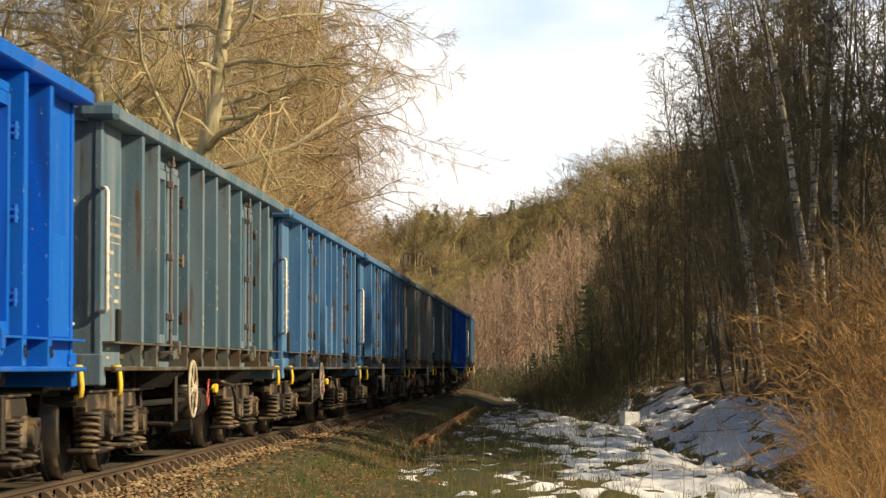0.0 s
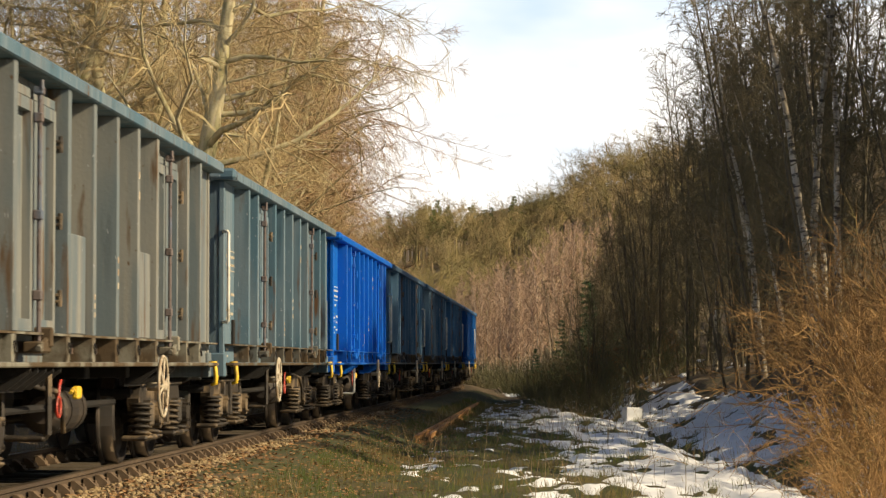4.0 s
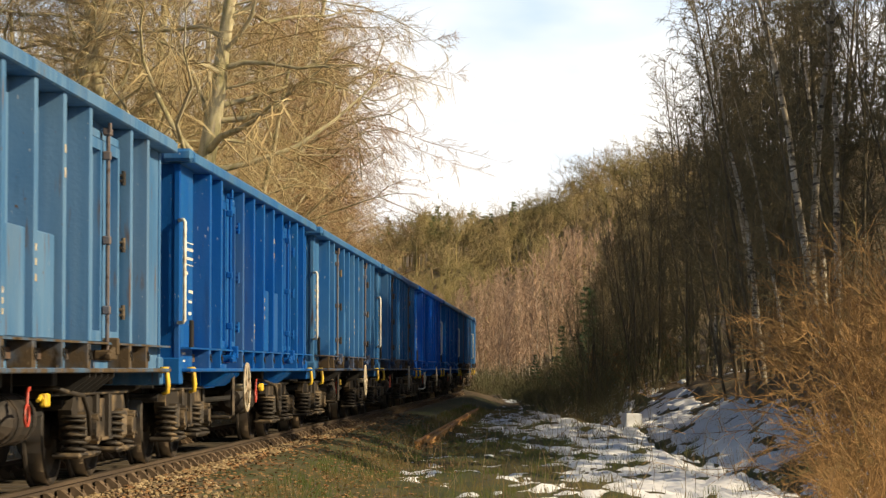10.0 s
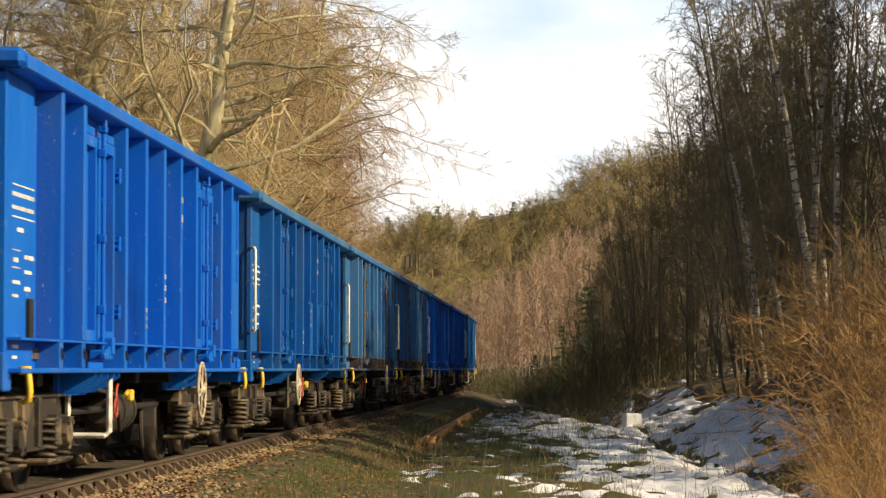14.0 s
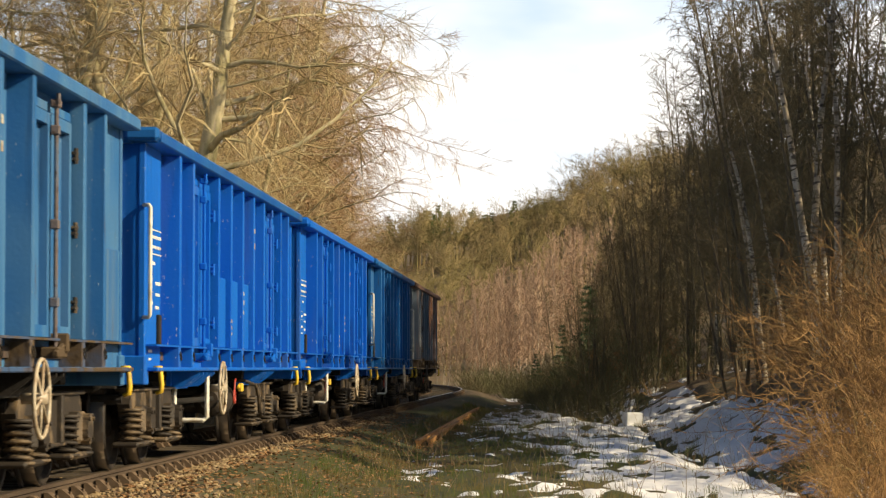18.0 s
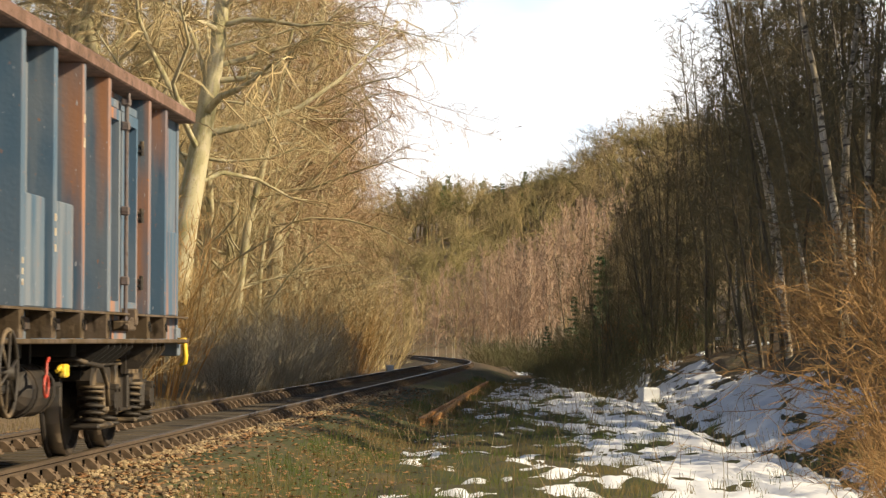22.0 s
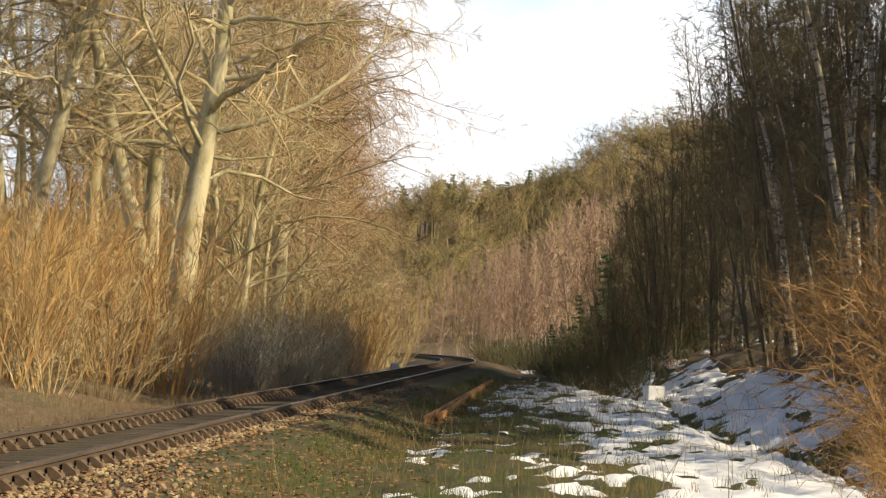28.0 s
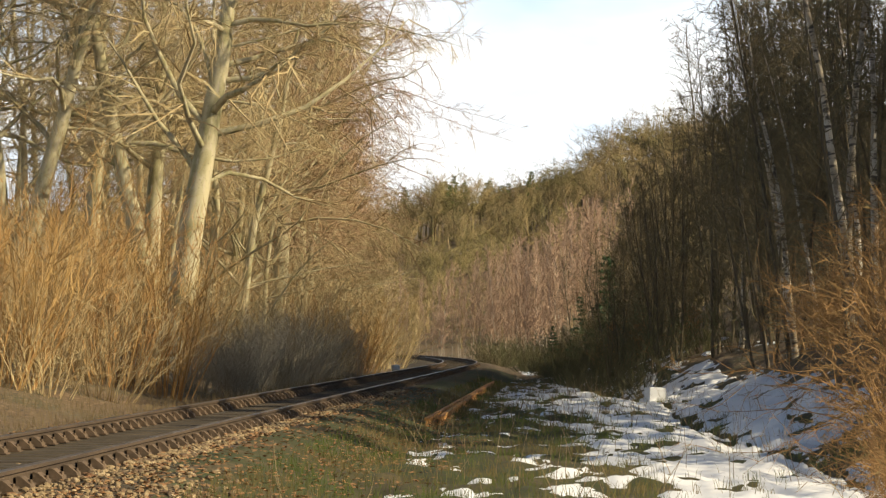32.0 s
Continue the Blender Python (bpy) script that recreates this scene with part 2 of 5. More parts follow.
M_DARKBARK = mat("dark_alder_bark", (0.10, 0.083, 0.052), 0.9, 0, [((3, 3, 1), (0.125, 0.10, 0.068), 0.45, 0.65), ((12, 12, 4), (0.045, 0.036, 0.028), 0.52, 0.7)], 0.4, 14)
M_DARKTWIG = mat("dark_bare_twigs", (0.115, 0.098, 0.052), 0.9, 0, [((0.6, 0.6, 0.6), (0.19, 0.145, 0.075), 0.45, 0.62)])
M_THICKET = mat("undergrowth_twigs", (0.098, 0.088, 0.045), 0.9, 0, [((0.6, 0.6, 0.6), (0.15, 0.105, 0.055), 0.48, 0.64), ((0.3, 0.3, 0.3), (0.09, 0.095, 0.038), 0.5, 0.62)])
M_BIRCH = mat("birch_bark", (0.52, 0.47, 0.39), 0.8, 0, [((1.2, 1.2, 0.8), (0.30, 0.25, 0.18), 0.45, 0.62), ((4, 4, 13), (0.07, 0.06, 0.05), 0.53, 0.60), ((9, 9, 4), (0.20, 0.17, 0.12), 0.58, 0.68)], 0.2, 14)
M_BIRCHTWIG = mat("reddish_birch_twigs", (0.36, 0.245, 0.165), 0.85, 0, [((0.5, 0.5, 0.5), (0.44, 0.305, 0.21), 0.45, 0.6)])
M_YOUNGBIRCH = mat("young_birch_bark", (0.46, 0.41, 0.33), 0.8, 0, [((2, 2, 3), (0.28, 0.22, 0.16), 0.45, 0.62)])
M_WILLOW = mat("orange_willow_twigs", (0.41, 0.26, 0.09), 0.8, 0, [((0.7, 0.7, 0.5), (0.36, 0.19, 0.06), 0.44, 0.6), ((3, 3, 1), (0.44, 0.31, 0.14), 0.54, 0.7)])
M_GREYBUSH = mat("grey_brown_twigs", (0.33, 0.285, 0.20), 0.85, 0, [((0.8, 0.8, 0.5), (0.40, 0.36, 0.27), 0.45, 0.62)])
M_BRAMBLE = mat("tan_bramble_twigs", (0.31, 0.175, 0.06), 0.85, 0, [((0.8, 0.8, 0.8), (0.19, 0.105, 0.038), 0.44, 0.6), ((1.3, 1.3, 1), (0.19, 0.155, 0.055), 0.56, 0.7)])
M_HILLTWIG = mat("hill_wood_twigs", (0.29, 0.215, 0.10), 0.9, 0, [((0.12, 0.12, 0.1), (0.215, 0.18, 0.07), 0.42, 0.56), ((0.2, 0.2, 0.16), (0.34, 0.245, 0.14), 0.54, 0.66), ((0.8, 0.8, 0.8), (0.33, 0.25, 0.125), 0.55, 0.68)])
M_PINE = mat("pine_needles", (0.105, 0.135, 0.042), 0.8, 0, [((1, 1, 1), (0.16, 0.18, 0.06), 0.45, 0.62)])
M_SPRUCE = mat("young_spruce_needles", (0.035, 0.07, 0.03), 0.8, 0, [((1, 1, 1), (0.06, 0.10, 0.035), 0.45, 0.62)])
M_CONCRETE = mat("pale_concrete", (0.66, 0.68, 0.70), 0.85, 0, [((3, 3, 3), (0.50, 0.51, 0.51), 0.45, 0.65), ((20, 20, 20), (0.36, 0.35, 0.33), 0.6, 0.75)], 0.2)


# ---- mesh building ----
class Mesh:
    """Vertices and faces of one mesh, put together from simple solids."""

    def __init__(self):
        self.v, self.f, self.k = [], [], []

    def add(self, verts, faces, k=0):
        o = len(self.v)
        self.v += verts
        self.f += [tuple(i + o for i in q) for q in faces]
        self.k += [k] * len(faces)
        return self

    def box(self, x0, x1, y0, y1, z0, z1, c=0.0, k=0):
        """A box with chamfered edges."""
        if c <= 0:
            v = [(x, y, z) for x in (x0, x1) for y in (y0, y1) for z in (z0, z1)]
            return self.add(v, [(0, 1, 3, 2), (4, 6, 7, 5), (0, 4, 5, 1), (2, 3, 7, 6), (0, 2, 6, 4), (1, 5, 7, 3)], k)
        lo, hi = (x0, y0, z0), (x1, y1, z1)
        v, idx = [], {}
        for sx in (0, 1):
            for sy in (0, 1):
                for sz in (0, 1):
                    s = (sx, sy, sz)
                    for a in range(3):
                        p = [hi[i] if s[i] else lo[i] for i in range(3)]
                        for i in range(3):
                            if i != a:
                                p[i] += -c if s[i] else c
                        idx[s, a] = len(v)
                        v.append(tuple(p))
        f = []
        for a in range(3):
            b, d = (a + 1) % 3, (a + 2) % 3
            for sa in (0, 1):
                q = []
                for sb, sd in ((0, 0), (1, 0), (1, 1), (0, 1)):
                    s = [0, 0, 0]
                    s[a], s[b], s[d] = sa, sb, sd
                    q.append(idx[tuple(s), a])
                f.append(tuple(q if sa else q[::-1]))
            for sb in (0, 1):
                for sd in (0, 1):
                    s0, s1 = [0, 0, 0], [0, 0, 0]
                    s0[b] = s1[b] = sb
                    s0[d] = s1[d] = sd
                    s1[a] = 1
                    q = [idx[tuple(s0), b], idx[tuple(s1), b], idx[tuple(s1), d], idx[tuple(s0), d]]
                    f.append(tuple(q if sb == sd else q[::-1]))
        for s in [(i, j, m) for i in (0, 1) for j in (0, 1) for m in (0, 1)]:
            q = [idx[s, 0], idx[s, 1], idx[s, 2]]
            f.append(tuple(q if sum(s) % 2 else q[::-1]))
        return self.add(v, f, k)

    def rod(self, a, b, r, n=8, r2=None, k=0):
        """A round bar from a to b."""
        a, b = Vector(a), Vector(b)
        return self.tube([a, b], [r, r if r2 is None else r2], n, True, k)

    def tube(self, pts, radii, n=6, caps=False, k=0):
        """A tube along pts."""
        pts = [Vector(p) for p in pts]
        v, f = [], []
        side = None
        for i, p in enumerate(pts):
            d = pts[min(i + 1, len(pts) - 1)] - pts[max(i - 1, 0)]
            if d.length < 1e-9:
                d = Vector((0, 0, 1))
            d.normalize()
            if side is None:
                side = d.orthogonal().normalized()
            else:
                side = side - d * side.dot(d)
                side = side.normalized() if side.length > 1e-6 else d.orthogonal().normalized()
            up = d.cross(side)
            for j in range(n):
                w = 2 * math.pi * j / n
                v.append(tuple(p + (side * math.cos(w) + up * math.sin(w)) * radii[i]))
        for i in range(len(pts) - 1):
            for j in range(n):
                f.append((i * n + j, i * n + (j + 1) % n, (i + 1) * n + (j + 1) % n, (i + 1) * n + j))
        if caps:
            f.append(tuple(range(n))[::-1])
            f.append(tuple(range((len(pts) - 1) * n, len(pts) * n)))
        return self.add(v, f, k)

    def spike(self, p, d, r):
        """A thin twig: a three-sided point from p along d (its full length)."""
        ax, ay, az = abs(d[0]), abs(d[1]), abs(d[2])
        if az < ax or az < ay:
            s = Vector((d[1], -d[0], 0))
        else:
            s = Vector((0, d[2], -d[1]))
        s.normalize()
        u = d.cross(s).normalized()
        a, b = s * r, u * (r * 0.87)
        o = len(self.v)
        self.v += [tuple(p + a), tuple(p - a * 0.5 + b), tuple(p - a * 0.5 - b), tuple(p + d)]
        self.f += [(o, o + 1, o + 3), (o + 1, o + 2, o + 3), (o + 2, o, o + 3)]
        self.k += [0, 0, 0]

    def tray(self, x0, x1, y0, y1, z0, z1, border, deep):
        """A plate with a raised border: its front (x1) is sunk by deep inside the border."""
        b = border
        ring = [(y0, z0), (y1, z0), (y1, z1), (y0, z1)]
        inn = [(y0 + b, z0 + b), (y1 - b, z0 + b), (y1 - b, z1 - b), (y0 + b, z1 - b)]
        v = [(x0, *p) for p in ring] + [(x1, *p) for p in ring] + [(x1, *p) for p in inn] + [(x1 - deep, *p) for p in inn]
        f = [(3, 2, 1, 0), (12, 13, 14, 15)]
        for i in range(4):
            j = (i + 1) % 4
            f += [(i, j, 4 + j, 4 + i), (4 + i, 4 + j, 8 + j, 8 + i), (8 + i, 8 + j, 12 + j, 12 + i)]
        return self.add(v, f)

    def prism(self, poly, axis, a, b, k=0):
        """A flat outline drawn out along an axis ('x', 'y' or 'z') from a to b; poly in the two other axes' order."""
        n = len(poly)

        def at(p, h):
            return {"x": (h, p[0], p[1]), "y": (p[0], h, p[1]), "z": (p[0], p[1], h)}[axis]
        v = [at(p, a) for p in poly] + [at(p, b) for p in poly]
        f = [tuple(range(n))[::-1], tuple(range(n, 2 * n))]
        f += [(i, (i + 1) % n, n + (i + 1) % n, n + i) for i in range(n)]
        return self.add(v, f, k)

    def ring(self, centre, axis, big, small, n=20, m=6, k=0):
        """A torus round an axis."""
        c, d = Vector(centre), Vector(axis).normalized()
        s = d.orthogonal().normalized()
        u = d.cross(s)
        v, f = [], []
        for i in range(n):
            w = 2 * math.pi * i / n
            o = s * math.cos(w) + u * math.sin(w)
            for j in range(m):
                q = 2 * math.pi * j / m
                v.append(tuple(c + o * (big + small * math.cos(q)) + d * small * math.sin(q)))
        for i in range(n):
            for j in range(m):
                f.append((i * m + j, ((i + 1) % n) * m + j, ((i + 1) % n) * m + (j + 1) % m, i * m + (j + 1) % m))
        return self.add(v, f, k)

    def data(self, name, mats, smooth=False):
        me = bpy.data.meshes.new(name)
        me.from_pydata(self.v, [], self.f)
        for m in (mats if isinstance(mats, (list, tuple)) else [mats]):
            me.materials.append(m)
        if any(self.k):
            me.polygons.foreach_set("material_index", self.k)
        if smooth:
            me.polygons.foreach_set("use_smooth", [True] * len(me.polygons))
        me.update()
        return me


def part(name, me, mats, parent, label="", at=None):
    """One mesh object under a thing or under a part."""
    data = me.data(name, mats) if isinstance(me, Mesh) else me
    ob = new(name, data)
    ob.parent = parent
    if at is not None:
        ob.matrix_basis = at
    return tagged(ob, label) if label else ob


# ---- the lie of the land ----
THETA = math.atan(0.0466)
BEND, RADIUS = 105.0, 355.0


def track(s):
    """Place and heading (degrees about z) of the track's centre line at the arc length s."""
    if s <= BEND:
        return -4.95 + s * math.sin(THETA), s * math.cos(THETA), -math.degrees(THETA)
    x, y = -4.95 + BEND * math.sin(THETA), BEND * math.cos(THETA)
    a = (s - BEND) / RADIUS
    cx, cy = x - RADIUS * math.cos(THETA), y + RADIUS * math.sin(THETA)
    w = a - THETA
    return cx + RADIUS * math.cos(w), cy + RADIUS * math.sin(w), math.degrees(w)


def centre_x(y):
    """The track's centre at a given depth."""
    if y <= 104.9:
        return -4.95 + 0.0466 * y
    q = min(y - 104.9, 300.0)
    return -4.95 + 0.0466 * y - q * q / (2 * RADIUS) * (1 + (q / RADIUS) ** 2 * 0.25)


def ease(v, a, b):
    q = min(1.0, max(0.0, (v - a) / (b - a)))
    return q * q * (3 - 2 * q)


def bumpy(x, y, s, seed=0.0):
    return noise.noise(Vector((x * s + seed, y * s, seed * 0.7)))


def relief(x, y):
    """Tussocks and hollows of the meadow, about -1 to 1."""
    return 0.6 * bumpy(x, y * 0.7, 1.9, 6.0) + 0.55 * bumpy(x, y * 0.8, 3.3, 7.0)


def land(x, y):
    """The ground's height."""
    d = x - centre_x(y)
    if d < 0:
        z = -0.186 + 0.026 * ease(-d, 0.7, 0.95) - 0.22 * ease(-d, 1.4, 2.4) + 0.25 * ease(-d, 3.2, 5.0) + 0.16 * max(0.0, min(-d, 30.0) - 4.5)
        z += 0.10 * bumpy(x, y, 0.5) * ease(-d, 2.2, 4.0)
    else:
        z = -0.186 + 0.026 * ease(d, 0.7, 0.95) - 0.36 * ease(d, 1.35, 2.9)
        far = ease(y, 70, 130)
        toe = 4.75 + 0.35 * bumpy(0, y, 0.12, 3.0) + 0.6 * far
        z -= 0.28 * ease(x, toe - 1.1, toe - 0.35)
        z += (0.3 + 0.7 * ease(y, 25, 38)) * ((0.45 + 0.1 * ease(y, 58, 76)) * max(0.0, min(x - toe, 2.2)) + (0.80 - 0.5 * ease(y, 50, 72)) * max(0.0, min(x - toe - 2.2, 1.6)) + 0.12 * max(0.0, min(x - toe - 3.8, 8.0)) * ease(y, 300, 200))
        z += 0.32 * max(0.0, min(x - 9.2, 12.0)) * ease(y - 0.2 * (x - 9), 33, 52) * ease(y, 190, 140)
        z += (0.07 * bumpy(x, y, 0.7, 5.0) + 0.12 * relief(x, y)) * ease(d, 1.6, 3.2) + 0.22 * bumpy(x, y, 0.35, 9.0) * ease(x, toe, toe + 2)
    z += 0.30 * math.exp(-((x - 4.65) / 0.75) ** 2 - ((y - 62.5) / 3.5) ** 2)
    if y > 205:
        z += ease(y, 205, 310) * (14.0 + 0.24 * max(-30.0, min(x, 60.0)) - 3.0 * ease(x, 2, 8) * ease(x, 18, 11)) + 0.055 * min(max(0.0, y - 305), 800.0)
    return z

# ---- ground ----
def spread(dense, lo, hi, grow=1.32):
    """Grid lines: the dense ones, then wider and wider steps out to lo and hi."""
    a = list(dense)
    step = 0.3
    q = step
    while a[0] > lo:
        q *= grow
        a.insert(0, a[0] - q)
    q = step
    while a[-1] < hi:
        q *= grow
        a.append(a[-1] + q)
    return a


def build_ground():
    xs = spread([*np.arange(-13, -1, 0.3), *np.arange(-1, 7, 0.12), *np.arange(7, 13.01, 0.3)], -1500, 1500)
    ys = spread([*np.arange(16, 70, 0.32), *np.arange(70, 130, 0.6)], -400, 2600)
    m = Mesh()
    for y in ys:
        for x in xs:
            m.v.append((x, y, land(x, y)))
    w = len(xs)
    for j in range(len(ys) - 1):
        for i in range(w - 1):
            x, y = (xs[i] + xs[i + 1]) / 2, (ys[j] + ys[j + 1]) / 2
            d = x - centre_x(y) + 0.35 * bumpy(x, y, 0.9, 2.0)
            k = 0 if -2.6 < d < 1.95 - 0.75 * ease(y + 6 * bumpy(x, y, 0.5, 3.0), 22, 28) else (1 if 0 < d and x < 6.5 and y < 105 + 12 * bumpy(x, y, 0.8) else 2)
            m.f.append((j * w + i, j * w + i + 1, (j + 1) * w + i + 1, (j + 1) * w + i))
            m.k.append(k)
    ob = new("ground", m.data("ground", [M_BALLAST, M_MEADOW, M_LITTER], True))
    tagged(ob, "winter ground of brown grass, leaf litter and stony trackbed", "ground", kind="structure")


def snow_cover(x, y):
    """How thick the snow lies, in 0..1 (below zero: none)."""
    d = x - centre_x(y)
    n = 0.35 * bumpy(x, y * 0.3, 0.9, 4.0) + 1.0 * bumpy(x, y * 0.45, 1.9, 8.0) + 0.60 * bumpy(x, y * 0.40, 3.6, 1.0)
    if d < 2.7:
        return -1
    if x < 4.75:
        near = ease(y, 33, 25)
        lane = ease(x, 0.2, 2.2) * 0.58 + 0.26 * ease(x, 2.4, 3.6)
        lane -= 0.55 * ease(abs(x - 1.55 - 0.012 * (y - 25)), 0.62, 0.1) * ease(y, 66, 46)
        lane = max(lane, 0.95 * near * ease(x, 1.6, 2.7))
        lane *= ease(y, 92, 68)
        lane += 0.45 * ease(y, 108, 116) * ease(y, 136, 126) * ease(x, 2.4, 3.4)
        return -0.22 + 0.84 * lane + n * 0.70 - 0.85 * relief(x, y) + 0.36 * bumpy(x, y * 0.32, 7.5, 2.5)
    n = 0.45 * bumpy(x, y * 0.5, 0.8, 4.0) + 0.8 * bumpy(x * 1.2, y * 0.35 + x * 0.5, 1.8, 8.0) + 0.55 * bumpy(x, y * 0.4 + x * 0.4, 3.8, 1.0) + 0.4 * bumpy(x, y * 0.3, 8.0, 2.5)
    bank = ease(x, 4.7, 5.1) * ease(x, 7.5, 6.5) * (0.55 * ease(y, 24, 29) + 0.45 * ease(y, 36, 44)) * (0.62 * ease(y, 84, 66) + 0.38 * ease(y, 125, 112))
    return -0.45 + 0.68 * bank + n * 0.85 + 0.12 * ease(x, 6.4, 5.2)


def build_snow():
    xs = np.arange(-0.6, 9.4, 0.06)
    ys = np.arange(19, 125, 0.28)
    m, ids = Mesh(), {}
    th = [[snow_cover(x, y) for x in xs] for y in ys]

    def vert(j, i):
        if (j, i) not in ids:
            t = th[j][i]
            z = land(xs[i], ys[j]) + max(-0.03, min(0.032, 0.10 * t))
            ids[j, i] = len(m.v)
            m.v.append((xs[i], ys[j], z))
        return ids[j, i]
    for j in range(len(ys) - 1):
        for i in range(len(xs) - 1):
            if max(th[j][i], th[j][i + 1], th[j + 1][i], th[j + 1][i + 1]) > 0:
                m.f.append((vert(j, i), vert(j, i + 1), vert(j + 1, i + 1), vert(j + 1, i)))
                m.k.append(0)
    ob = new("snow", m.data("snow", M_SNOW, True))
    tagged(ob, "thin melting snow in patches over grass and bank", "snow", kind="stuff")


# ---- the railway track ----
def build_track():
    root = new("railway_track")
    tagged(root, "single railway track with rusty rails on weathered wooden sleepers", "railway track", kind="structure")
    prof = [(-0.065, -0.15), (0.065, -0.15), (0.065, -0.138), (0.012, -0.118), (0.012, -0.045), (0.036, -0.034), (0.036, -0.006), (0.026, 0.0),
            (-0.026, 0.0), (-0.036, -0.006), (-0.036, -0.034), (-0.012, -0.045), (-0.012, -0.118), (-0.065, -0.138)]
    for off in (-0.755, 0.755):
        m = Mesh()
        ss = [-60 + 3.0 * i for i in range(130)]
        n = len(prof)
        for s in ss:
            x, y, h = track(s)
            a = radians(h)
            for px, pz in prof:
                m.v.append((x + (off + px) * math.cos(a), y + (off + px) * math.sin(a), pz))
        for i in range(len(ss) - 1):
            for j in range(n):
                m.f.append((i * n + j, i * n + (j + 1) % n, (i + 1) * n + (j + 1) % n, (i + 1) * n + j))
                m.k.append(1 if j in (6, 7, 8) else 0)
        part("rail", m, [M_RAIL, M_RAILTOP], root)
    sl = Mesh().box(-1.28, 1.28, -0.125, 0.125, -0.30, -0.165, 0.015).data("sleeper", M_SLEEPER)
    ch = Mesh().box(-0.17, 0.17, -0.085, 0.085, -0.168, -0.148, 0.006)
    for sx in (-1, 1):
        ch.prism([(sx * 0.035, -0.150), (sx * 0.150, -0.150), (sx * 0.140, -0.120), (sx * 0.070, -0.062), (sx * 0.035, -0.058)][::sx], "y", -0.085, 0.085)
        ch.rod((sx * 0.125, 0, -0.13), (sx * 0.125, 0, -0.085), 0.018, 6)
    ch = ch.data("rail_chair", M_CHAIR)
    rng = random.Random(4)
    rest = Mesh()
    s, count = -39.4, 0
    while s < 205:
        x, y, h = track(s)
        p = pose(x, y, rng.uniform(-0.012, 0.0), 0, 0, h + rng.uniform(-0.8, 0.8))
        if s > 7.5 and count < 270:
            part("sleeper", sl, None, root, at=p)
            for off in (-0.755, 0.755):
                part("rail_chair", ch, None, root, at=pose(x, y, 0, 0, 0, h) @ pose(off, 0, 0))
        else:
            solid = Mesh().box(-1.28, 1.28, -0.125, 0.125, -0.30, -0.165)
            rest.add([tuple(p @ Vector(v)) for v in solid.v], solid.f)
        s += 0.60
        count += 1
    tagged(part("outer_sleepers", rest, M_SLEEPER, root), kind="stuff")


# ---- freight wagons ----
HALF, OUT, RIM_Z, SILL_Z = 6.40, 1.395, 3.08, 0.92
RIBS = (-4.95, -4.05, -2.12, -1.06, 0.0, 1.06, 2.12, 4.05, 4.95)
DOORS = (-3.08, 3.08)


